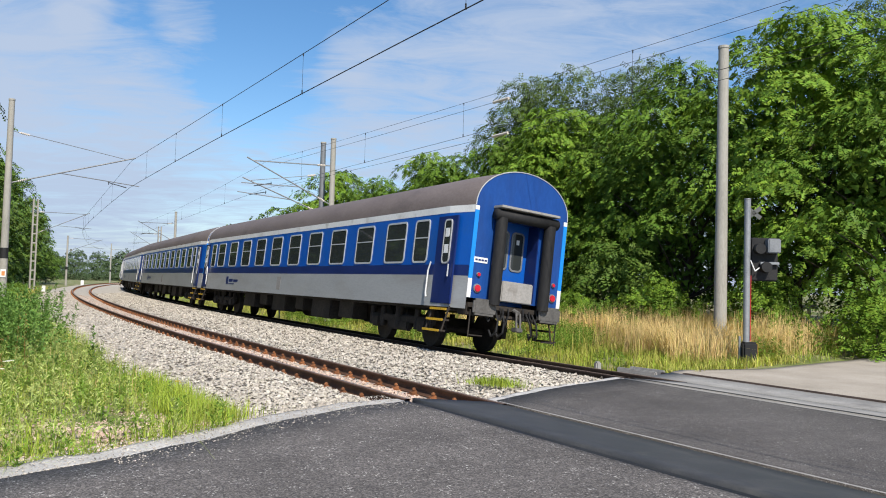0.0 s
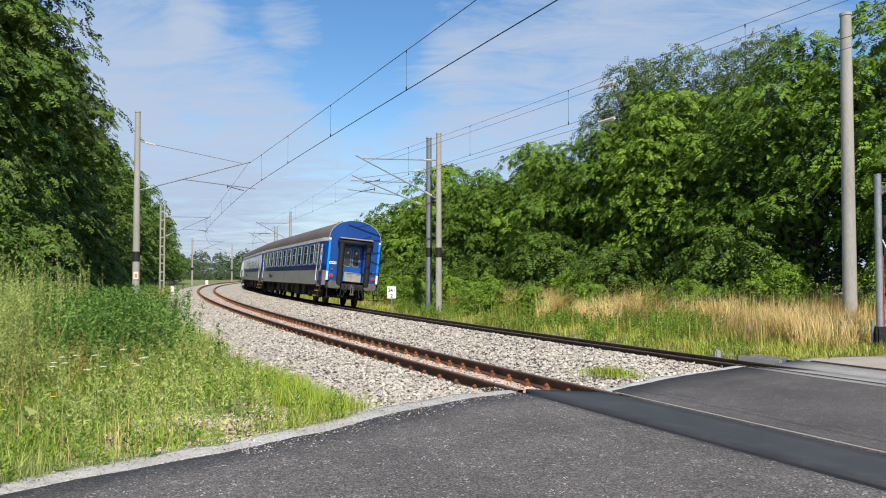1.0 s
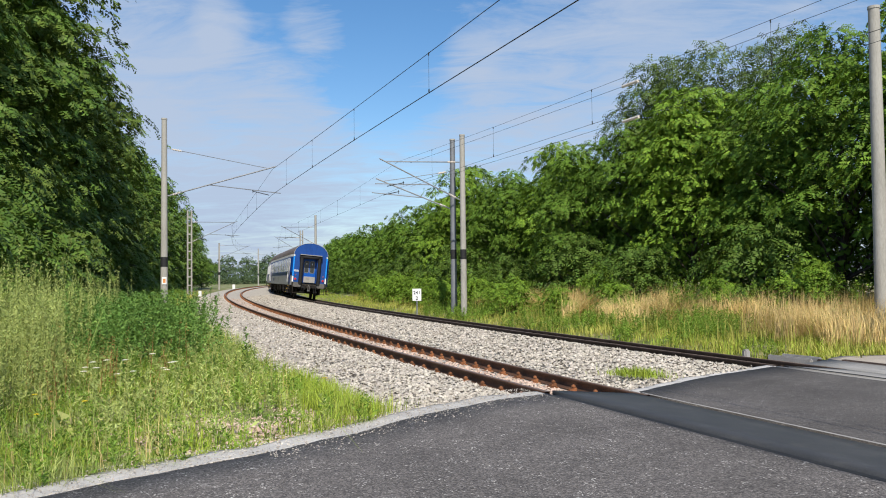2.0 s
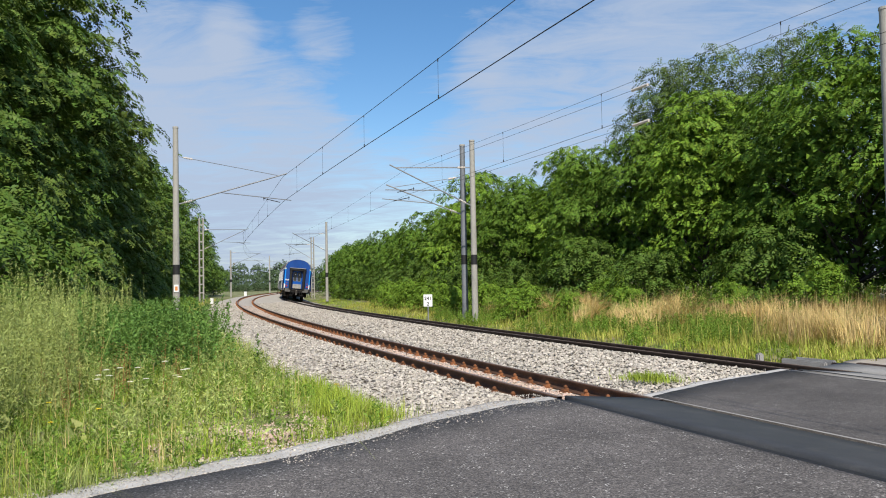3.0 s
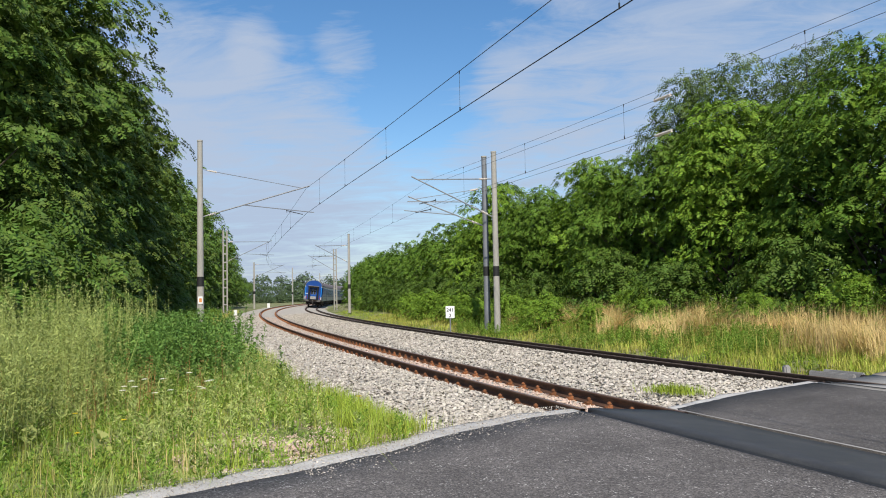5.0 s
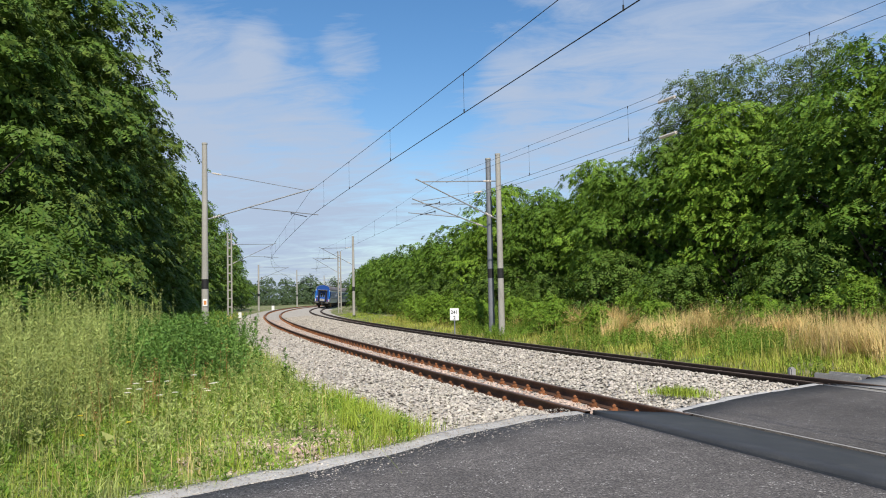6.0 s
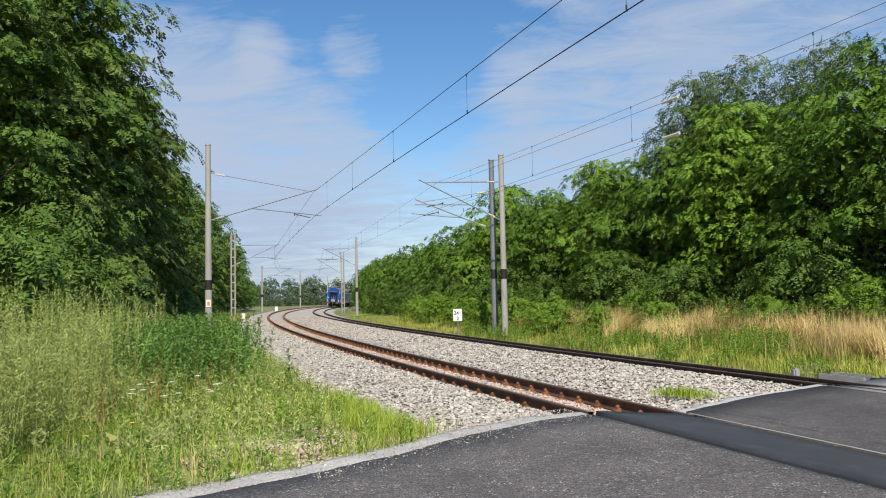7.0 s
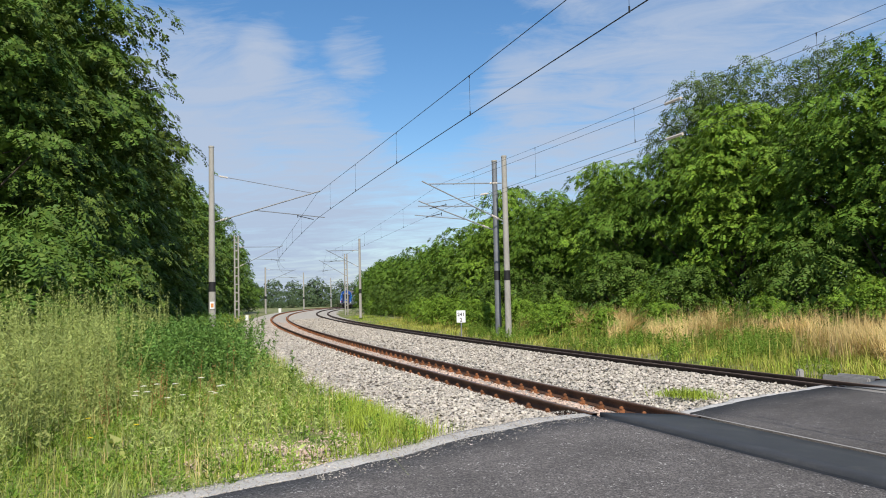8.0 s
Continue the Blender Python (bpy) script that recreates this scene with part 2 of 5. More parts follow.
M["orange"] = material("orange", [(.5, .19, .06), (.62, .25, .08), (.68, .3, .1)], 4, 30, .6, bump=0)
M["red_paint"] = material("red_paint", [(.4, .02, .02), (.5, .03, .03), (.55, .05, .04)], 3, 30, .5, bump=.02)
M["glass"] = glass("glass")
M["porcelain"] = material("porcelain", [(.5, .42, .34), (.62, .55, .47), (.7, .64, .57)], 4, 30, .3, bump=0)
M["bark"] = material("bark", [(.035, .027, .02), (.07, .056, .042), (.12, .1, .08)], 3, 20, .95, bump=.8, stretch=(1, 1, .2))


def leaf(name, c, trans=.12, var=.22):
    k = lambda q: tuple(v * q for v in c)
    return material(name, [k(.7), c, k(1.35)], .35, 3.0, .55, bump=0, isl_var=var, spec=.12, trans=trans, detail=2.0)


M["leaf_robinia"] = leaf("leaf_robinia", (.1, .178, .022), .06)
M["leaf_bright"] = leaf("leaf_bright", (.142, .238, .026), .08)
M["leaf_dark"] = leaf("leaf_dark", (.10, .15, .028), .06)
M["leaf_mid"] = leaf("leaf_mid", (.085, .145, .024), .06)
M["leaf_grey"] = leaf("leaf_grey", (.1, .15, .036), .08)
# aerial haze painted into the distant leaves as a duller, bluer green
M["leaf_far_haze"] = leaf("leaf_far_haze", (.08, .12, .055), .15)
M["weed"] = leaf("weed", (.33, .38, .12), .15, .25)
M["weed_green"] = leaf("weed_green", (.17, .27, .04), .2, .25)
M["nettle"] = leaf("nettle", (.13, .23, .05), .15, .25)
M["grass"] = leaf("grass", (.29, .37, .05), .15, .3)
M["grass_dry"] = leaf("grass_dry", (.62, .47, .21), .15, .25)
M["grass_olive"] = leaf("grass_olive", (.38, .37, .09), .2, .3)
M["dock"] = leaf("dock", (.3, .15, .06), .1, .25)
M["petal"] = leaf("petal", (.75, .74, .68), .3, .1)
M["petal_yellow"] = leaf("petal_yellow", (.7, .5, .03), .3, .1)


# ---- mesh helpers ----
def link_mesh(name, bm, mat, smooth=False):
    me = bpy.data.meshes.new(name)
    bm.to_mesh(me)
    bm.free()
    for mt in (mat if isinstance(mat, (list, tuple)) else [mat]):
        me.materials.append(mt)
    if smooth:
        me.polygons.foreach_set("use_smooth", [True] * len(me.polygons))
    return me


def part(name, bm, mat, parent=None, label="", smooth=False):
    ob = new(name, link_mesh(name, bm, mat, smooth))
    if parent:
        ob.parent = parent
    return tagged(ob, label)


def share(name, me, parent=None, m=None):
    ob = new(name, me)
    if parent:
        ob.parent = parent
    if m is not None:
        ob.matrix_basis = m
    return ob


def raw(name, verts, faces, mat, smooth=False):
    """A mesh from arrays of equal-sized faces (n, k)."""
    me = bpy.data.meshes.new(name)
    v = np.asarray(verts, dtype=np.float32)
    fc = np.asarray(faces, dtype=np.int32)
    me.vertices.add(len(v))
    me.vertices.foreach_set("co", v.ravel())
    k = fc.shape[1]
    me.loops.add(fc.size)
    me.loops.foreach_set("vertex_index", fc.ravel())
    me.polygons.add(len(fc))
    me.polygons.foreach_set("loop_start", np.arange(len(fc), dtype=np.int32) * k)
    me.polygons.foreach_set("loop_total", np.full(len(fc), k, dtype=np.int32))
    if smooth:
        me.polygons.foreach_set("use_smooth", np.ones(len(fc), dtype=bool))
    me.materials.append(mat)
    me.update(calc_edges=True)
    me.validate()
    return me


def box(bm, x0, x1, y0, y1, z0, z1, bevel=0.0, m=None):
    r = bmesh.ops.create_cube(bm, size=1)
    vs = r["verts"]
    for v in vs:
        v.co = Vector(((x0 + x1) / 2 + v.co.x * (x1 - x0), (y0 + y1) / 2 + v.co.y * (y1 - y0), (z0 + z1) / 2 + v.co.z * (z1 - z0)))
    if bevel:
        es = {e for v in vs for e in v.link_edges}
        r2 = bmesh.ops.bevel(bm, geom=list(es), offset=bevel, segments=2, affect="EDGES")
        vs = list({v for f in r2["faces"] for v in f.verts} | {v for v in vs if v.is_valid})
    if m is not None:
        bmesh.ops.transform(bm, matrix=m, verts=[v for v in vs if v.is_valid])
    return bm


def tube(bm, a, b, r0, r1=None, seg=8, caps=True):
    a, b = Vector(a), Vector(b)
    d = b - a
    q = d.to_track_quat("Z", "Y").to_matrix().to_4x4()
    bmesh.ops.create_cone(bm, cap_ends=caps, segments=seg, radius1=r0, radius2=r0 if r1 is None else r1, depth=d.length,
                          matrix=Matrix.Translation((a + b) / 2) @ q)
    return bm


def B():
    return bmesh.new()


def sweep(name, line, section, mat, closed=False, smooth=False):
    """line: (n,3) points with horizontal rights (n,3) and ups (n,3); section: (k,2) of right, up; swept to a mesh."""
    pts, rights, ups = line
    k = len(section)
    sec = np.array(section, float)
    v = (pts[:, None, :] + rights[:, None, :] * sec[None, :, 0:1] + ups[:, None, :] * sec[None, :, 1:2]).reshape(-1, 3)
    nq = len(pts)
    i = np.arange(nq - 1)[:, None] * k
    kk = k if closed else k - 1
    j = np.arange(kk)[None, :]
    a = i + j
    b = i + (j + 1) % k
    f = np.stack([a, b, b + k, a + k], -1).reshape(-1, 4)
    return raw(name, v, f[:, ::-1], mat, smooth)


# ---- the line of the railway ----
# s runs along the nearer track from the crossing, away from the eye; off is metres to the right of its centre.
K0, K1, K2 = 0.0020277, -7.4386e-06, 3.7487e-08
TRACK_AT, TRACK_HEAD = (1.960, 7.663), 32.251
GAP, CANT, DROP2 = 4.985, 0.144, -0.064
_S = np.arange(-70, 330.01, 0.5)
_th = radians(TRACK_HEAD) - (K0 * _S + K1 * _S ** 2 / 2 + K2 * _S ** 3 / 3)
_th = np.where(_S < -12, np.interp(-12, _S, _th), _th)
_dx, _dy = -np.sin(_th), np.cos(_th)
_X = np.concatenate([[0], np.cumsum((_dx[1:] + _dx[:-1]) * 0.25)])
_Y = np.concatenate([[0], np.cumsum((_dy[1:] + _dy[:-1]) * 0.25)])
_i0 = int(np.argmin(abs(_S)))
_X += TRACK_AT[0] - _X[_i0]
_Y += TRACK_AT[1] - _Y[_i0]


def line_xy(s, off=0.0):
    s = np.asarray(s, float)
    th = np.interp(s, _S, _th)
    return np.interp(s, _S, _X) + np.cos(th) * off, np.interp(s, _S, _Y) + np.sin(th) * off, th


def at(s, off=0.0, z=0.0):
    x, y, _ = line_xy(s, off)
    return Vector((float(x), float(y), z))


def to_line(x, y):
    """s and off of points of the plan."""
    x, y = np.atleast_1d(np.asarray(x, float)), np.atleast_1d(np.asarray(y, float))
    best = np.full(x.shape, 1e18)
    idx = np.zeros(x.shape, int)
    for c in range(0, len(_S), 2):
        d = (x - _X[c]) ** 2 + (y - _Y[c]) ** 2
        w = d < best
        best[w], idx[w] = d[w], c
    ex, ey = x - _X[idx], y - _Y[idx]
    s = _S[idx] + ex * -np.sin(_th[idx]) + ey * np.cos(_th[idx])
    return s, ex * np.cos(_th[idx]) + ey * np.sin(_th[idx])


def grade(s):
    return -0.00033 * s - 4e-6 * np.asarray(s) ** 2


def track_line(s, off, up0=0.0):
    x, y, th = line_xy(s, off)
    z = np.full_like(x, up0) + grade(s)
    z0 = np.zeros_like(x)
    return (np.stack([x, y, z], 1), np.stack([np.cos(th), np.sin(th), z0], 1), np.stack([z0, z0, z0 + 1], 1))


def top_z(off):
    """Height of the rails' plane and the road across both tracks."""
    return np.interp(off, [-30, -9, -3, -0.75, 0.75, GAP - 0.75, GAP + 0.75, GAP + 4, GAP + 12], [0.0, 0.02, 0.12, CANT, 0.0, CANT + DROP2, DROP2, -0.02, 0.05])


# ---- ground, road and track beds ----
EDGE_OFF = [-40, -12, -6.5, -5.8, -4.6, -3.6, -2.6, -1.6, -0.75, 0.8, 2.3, 3.9, 5.8, 6.6]
EDGE_S = [-4, -1.4, 0.8, 1.1, 1.5, 1.95, 2.6, 3.02, 3.2, 3.6, 4.16, 4.5, 4.9, 5.2]


def rough(x, y, k, a):
    return np.array([noise.noise((float(u) * k, float(v) * k, 3.7)) for u, v in zip(np.ravel(x), np.ravel(y))]).reshape(np.shape(x)) * a


def ground_z(s, off):
    """Height of the open ground."""
    z = np.interp(off, [-60, -20, -8, -4.2, -3.2, -2.4, GAP + 2.2, GAP + 3.0, GAP + 5, GAP + 8, GAP + 14, GAP + 40], [0.3, 0.0, -0.10, -0.06, -0.06, -0.3, -0.6, -0.3, -0.12, 0.1, 0.5, 0.9])
    edge = np.interp(off, EDGE_OFF + [9, 16, 40], EDGE_S + [5.6, 6.2, 7])
    near = np.clip(1 - (s - edge) / 1.6, 0, 1) * ((off < -2.4) | (off > GAP + 2.2))
    road = np.where(off > 7, 0.0, top_z(off)) - 0.03
    z = z * (1 - near) + near * road
    inside = np.clip((edge - s) / 0.3, 0, 1)
    return z * (1 - inside) + inside * (top_z(off) - 0.15) + grade(np.clip(s, 0, 150))


def build_ground():
    def axis(lo, hi, fine_lo, fine_hi, step):
        a = list(np.arange(fine_lo, fine_hi, step))
        d, v = step, fine_hi
        while v < hi:
            a.append(v)
            d *= 1.25
            v += d
        a.append(hi)
        d, v = step, fine_lo
        while v > lo:
            d *= 1.25
            v -= d
            a.insert(0, max(v, lo))
        return np.array(sorted(set(a)))
    gx, gy = axis(-3000, 3000, -30, 24, 0.5), axis(-3000, 3500, -12, 60, 0.5)
    X, Y = np.meshgrid(gx, gy)
    s, off = to_line(X.ravel(), Y.ravel())
    z = ground_z(s, off)
    far = np.hypot(X.ravel(), Y.ravel()) > 400
    z = np.where(far, -0.8, z)
    bump_ = rough(X.ravel(), Y.ravel(), 0.7, 0.07) + rough(X.ravel(), Y.ravel(), 2.3, 0.03)
    keep = (off < -2.6) | (off > GAP + 2.4)
    edge = np.interp(off, EDGE_OFF + [9, 16, 40], EDGE_S + [5.6, 6.2, 7])
    z = z + bump_ * keep * (s > edge + 0.4)
    nx, ny = len(gx), len(gy)
    i = (np.arange(ny - 1)[:, None] * nx + np.arange(nx - 1)[None, :]).ravel()
    f = np.stack([i, i + 1, i + 1 + nx, i + nx], 1)
    ob = new("ground", raw("ground", np.stack([X.ravel(), Y.ravel(), z], 1), f, M["turf"], True))
    tagged(ob, "uneven grassy ground with bare soil and dry patches", "ground", kind="structure")


def strip(name, offs, s0, s1, zf, mat, label, category, n_s=40, thick=0.0):
    """A sheet over offs (list) between the curves s0(off) and s1(off)."""
    offs = np.asarray(offs, float)
    S = np.stack([np.linspace(s0(o), s1(o), n_s) for o in offs], 1)
    O = np.tile(offs, (n_s, 1))
    x, y, _ = line_xy(S.ravel(), 0)
    th = np.interp(S.ravel(), _S, _th)
    x, y = x + np.cos(th) * O.ravel(), y + np.sin(th) * O.ravel()
    z = zf(S.ravel(), O.ravel())
    k = len(offs)
    i = (np.arange(n_s - 1)[:, None] * k + np.arange(k - 1)[None, :]).ravel()
    f = np.stack([i, i + 1, i + 1 + k, i + k], 1)
    v = np.stack([x, y, z], 1)
    if thick:
        lo = v.copy()
        lo[:, 2] -= thick
        m = len(v)
        rim = np.concatenate([np.arange(k), np.arange(1, n_s) * k + k - 1, (n_s - 1) * k + np.arange(k - 2, -1, -1), np.arange(n_s - 2, 0, -1) * k])
        r2 = np.roll(rim, -1)
        f = np.concatenate([f, np.stack([rim, rim + m, r2 + m, r2], 1)])
        v = np.concatenate([v, lo])
    ob = new(name, raw(name, v, f, mat, True))
    return tagged(ob, label, category, kind="structure")


def edge_s(o):
    return float(np.interp(o, EDGE_OFF, EDGE_S)) + 0.035 * noise.noise((o * 3.0, 1.5, 0)) + 0.02 * noise.noise((o * 11.0, 4.5, 0))


def road_top(s, o):
    return top_z(o)


def build_road():
    fill = lambda a, b, d: np.linspace(a, b, max(2, int((b - a) / d)))
    strip("road", fill(-40, -0.83, 0.12), lambda o: -26, edge_s, road_top, M["asphalt"], "dark grey asphalt road with a ragged gritty edge", "road", thick=0.14)
    strip("road", fill(0.84, GAP - 0.9, 0.1), lambda o: -26, edge_s, road_top, M["asphalt_new"], "smooth dark asphalt between the two tracks", "road", thick=0.14)
    # rubber panel in the nearer track, with flange grooves beside its rails
    strip("crossing_panel", [-0.62, -0.3, 0, 0.3, 0.64], lambda o: -14, lambda o: 3.42 + 0.02 * o, lambda s, o: top_z(o) + 0.004, M["rubber"], "worn black rubber panel between crossing rails", "crossing panel", thick=0.1)
    strip("crossing_panel", [GAP - 0.6, GAP, GAP + 0.6], lambda o: -14, lambda o: 4.5, lambda s, o: top_z(o) + 0.004, M["fines_grey"], "pale grey concrete panel between crossing rails", "crossing panel", thick=0.1)
    strip("road", fill(GAP - 0.86, GAP - 0.82, 0.02), lambda o: -26, lambda o: 4.5, lambda s, o: top_z(o) + .002, M["fines_grey"], "pale concrete edge strip beside the rail", "road", thick=0.1)
    strip("road", [GAP + 0.83, GAP + 1.2, GAP + 1.7], lambda o: -26, lambda o: 5.3 + 0.3 * (o - GAP), road_top, M["fines_grey"], "pale concrete strip beyond the far rail", "road", thick=0.14)
    strip("road", fill(GAP + 1.7, 60, 0.5), lambda o: -3 - (o - 6) * .35, lambda o: float(np.interp(o, [6.6, 7.2, 8.8, 15, 60], [5.8, 6.0, 5.4, 6.2, 12])) + .15 * noise.noise((o * .9, 2, 0)), lambda s, o: top_z(o) + 0.01, M["sand_road"], "pale sandy unpaved road", "road", thick=0.14)
    # band of pale stone dust along the asphalt's edge
    strip("road_edge", fill(-14, -0.84, 0.08), lambda o: edge_s(o) - 0.02, lambda o: edge_s(o) + 0.40 + 0.14 * noise.noise((o * 2.1, 9, 0)) - 0.20 * max(0, (o + 2.2) / 2), lambda s, o: top_z(o) - 0.006, M["fines"], "strip of pale crushed stone along the asphalt", "road edge", 6, 0.2)
    strip("road_edge", fill(0.84, GAP - 0.82, 0.08), lambda o: edge_s(o) - 0.02, lambda o: edge_s(o) + 0.20 + 0.10 * noise.noise((o * 2.1, 5, 0)), lambda s, o: top_z(o) - 0.006, M["fines"], "strip of pale crushed stone along the asphalt", "road edge", 6, 0.2)


def bed_z(off):
    return np.interp(off, [-3.5, -3.0, -1.75, -1.0, -0.75, 0.75, 1.1, 2.4, GAP - 1.4, GAP - 0.75, GAP + 0.75, GAP + 1.4, GAP + 2.0, GAP + 2.9],
                    [-0.45, -0.12, CANT - 0.10, CANT - .13, CANT - 0.185, -0.185, -0.10, -0.02, 0.035, CANT + DROP2 - 0.16, DROP2 - 0.17, DROP2 - 0.18, DROP2 - .26, -0.6])


def build_bed():
    offs = np.linspace(-3.5, GAP + 2.9, 50)
    ob = strip("track_bed", offs, lambda o: edge_s(min(o, 6.5)) + 0.05, lambda o: 320, lambda s, o: bed_z(o) + grade(s), M["bed"], "pale crushed stone bed under both tracks", "track bed", 300)
    return ob


RAIL_SEC = [(-.036, 0), (-.031, .0), (.031, 0), (.036, -.012), (.036, -.035), (.009, -.045), (.008, -.13), (.07, -.155), (.075, -.17), (-.075, -.17), (-.07, -.155), (-.008, -.13), (-.009, -.045), (-.036, -.035), (-.036, -.012)]


def track_plane(track, side):
    off = 0 if track == 1 else GAP
    base = (CANT if side < 0 else 0.0) + (DROP2 if track == 2 else 0.0)
    return off + side * 0.7525, base


def build_tracks():
    rng = random.Random(5)
    # one rail fastening: base plate with two clips and bolts
    def clip_mesh(name, mat):
        bm = B()
        box(bm, -.19, .19, -.08, .08, -.20, -.168, .006)
        for sd in (-1, 1):
            box(bm, sd * .125 - .045, sd * .125 + .045, -.05, .05, -.17, -.135, .008)
            box(bm, sd * .10 - .03, sd * .10 + .03, -.032, .032, -.14, -.112, .006)
            tube(bm, (sd * .12, 0, -.14), (sd * .12, 0, -.068), .019, seg=6)
            tube(bm, (sd * .12, 0, -.105), (sd * .12, 0, -.082), .032, seg=6)
        return link_mesh(name, bm, mat)
    clips = {1: clip_mesh("fastening", M["clip"]), 2: clip_mesh("fastening", M["rust_dark"])}
    bm = B()
    box(bm, -1.25, 1.25, -.13, .13, -.40, -.2, .012)
    slab = link_mesh("sleeper", bm, M["sleeper"])
    for track in (1, 2):
        thing = tagged(new("railway_track"), "rusty railway track on sleepers, curving away" if track == 1 else "dark railway track on sleepers with worn railheads", "railway track", "tracks")
        for side in (-1, 1):
            off, base = track_plane(track, side)
            edge = 3.3 if track == 1 else 4.6
            s = np.concatenate([np.arange(edge, 60, 0.5), np.arange(60, 321, 2.0)])
            inlaid = sweep("rail_inlay", track_line(np.arange(-26, edge + .01, .5), off, base), RAIL_SEC, M["rubber"], True)
            share("rail_inlay", inlaid, thing, pose(0, 0, -.02))["label"] = "rail sunk flush in the road"
            # flat strip flush with the road: flange gap and its shadow put in as black
            if side < 0:
                g = sweep("groove", track_line(np.arange(-26, edge + .01, .5), off, base + .001), [(-.075, 0), (-.005, 0)] if track == 1 else [(.03, 0), (.13, 0)], M["black"])
                share("groove", g, thing)["label"] = "flat black strip for the flange gap and its shadow"
            if side > 0 and track == 2:
                g = sweep("groove", track_line(np.arange(-26, edge + .01, .5), off, base + .003), [(-.12, 0), (-.03, 0)], M["rust_dark"])
                share("groove", g, thing)["label"] = "dark rusty flange groove beside the rail"
                g = sweep("kerb_rail", track_line(np.arange(-26, 5.6, .5), GAP + 1.72, base + .035), [(-.06, -.1), (-.05, 0), (.05, 0), (.06, -.1)], M["rust_dark"])
                share("kerb_rail", g, thing)["label"] = "old rusty rail edging the concrete strip"
            if side > 0 and track == 1:
                seam = sweep("seam", track_line(np.arange(-26, 3.7, .5), off, base + .004), [(.034, 0), (.075, 0)], M["fines_grey"])
                share("seam", seam, thing)["label"] = "thin pale seam beside the rail"
            me = sweep("rail", track_line(s, off, base), RAIL_SEC, M["rust"] if track == 1 else M["rust_dark"], True)
            ob = share("rail", me, thing)
            ob["label"] = "rusty brown steel rail"
            head = sweep("railhead", track_line(s, off, base + .0015), [(-.027, 0), (.027, 0)], M["railhead"])
            share("railhead", head, ob)
        mid, tilt = (0 if track == 1 else GAP), math.degrees(math.atan2(CANT, 1.505))
        base = (0 if track == 1 else DROP2)
        n_sl = 150 if track == 1 else 130
        for i in range(n_sl):
            s = 3.75 + (0.35 if track == 2 else 0) + i * 0.6
            z = base + CANT / 2 + float(grade(s))
            x, y, th = line_xy(s, mid)
            m = pose(float(x), float(y), z, 0, tilt, math.degrees(float(th)))
            share("sleeper", slab, thing, m @ pose(0, 0, rng.uniform(-.004, .004)))
            if i < 75:
                for side in (-1, 1):
                    share("fastening", clips[track], thing, m @ pose(side * .7525, 0, 0.003))
        # the fastenings beyond, joined
        simple_v = np.array([(x, y, z) for x in (-.13, .13) for y in (-.06, .06) for z in (-.17, -.09)])
        simple_f = np.array([(0, 1, 3, 2), (4, 6, 7, 5), (0, 4, 5, 1), (2, 3, 7, 6), (1, 5, 7, 3)])
        vs, fs = [], []
        for i in range(75, 330):
            s = 3.75 + (0.35 if track == 2 else 0) + i * 0.6
            x, y, th = line_xy(s, mid)
            m = np.array(pose(float(x), float(y), base + CANT / 2 + float(grade(s)), 0, tilt, math.degrees(float(th))))
            for side in (-1, 1):
                w = simple_v + [side * .7525, 0, 0]
                fs.append(simple_f + len(vs) * 8)
                vs.append(w @ m[:3, :3].T + m[:3, 3])
        ob = share("fastening", raw("fastening", np.concatenate(vs), np.concatenate(fs), M["clip"] if track == 1 else M["rust_dark"]), thing)
        tagged(ob, kind="stuff")


def stones(name, n, where, size, mat, seed, label):
    """Many angular stones, each its own island of 8 corners."""
    r = np.random.RandomState(seed)
    s, off, z = where(r, n)
    n = len(s)
    x, y, th = line_xy(s, 0)
    x, y = x + np.cos(th) * off, y + np.sin(th) * off
    base = np.array([(0, 0, 1), (1, 0, 0), (0, 1, 0), (-1, 0, 0), (0, -1, 0), (0, 0, -1), (.7, .7, .5), (-.7, -.6, .45)], float)
    tri = np.array([(0, 1, 6), (0, 6, 2), (0, 2, 3), (0, 3, 7), (0, 7, 4), (0, 4, 1), (6, 1, 2), (7, 3, 4)])
    k = size * np.exp(r.normal(0, .25, n))
    d = base[None] * r.uniform(.6, 1.15, (n, 8, 1)) + r.normal(0, .12, (n, 8, 3))
    d = d * (np.stack([r.uniform(.8, 1.4, n), r.uniform(.7, 1.1, n), r.uniform(.55, .9, n)], 1) * k[:, None])[:, None, :]
    a = r.uniform(0, 6.283, n)
    ca, sa = np.cos(a)[:, None], np.sin(a)[:, None]
    vx, vy, vz = d[..., 0] * ca - d[..., 1] * sa, d[..., 0] * sa + d[..., 1] * ca, d[..., 2]
    tl = r.normal(0, .5, n)[:, None]
    vy, vz = vy * np.cos(tl) - vz * np.sin(tl), vy * np.sin(tl) + vz * np.cos(tl)
    v = np.stack([vx + x[:, None], vy + y[:, None], vz + z[:, None]], -1).reshape(-1, 3)
    f = (tri[None] + (np.arange(n) * 8)[:, None, None]).reshape(-1, 3)
    ob = new(name, raw(name, v, f, mat))
    return tagged(ob, label, "ballast", kind="stuff")


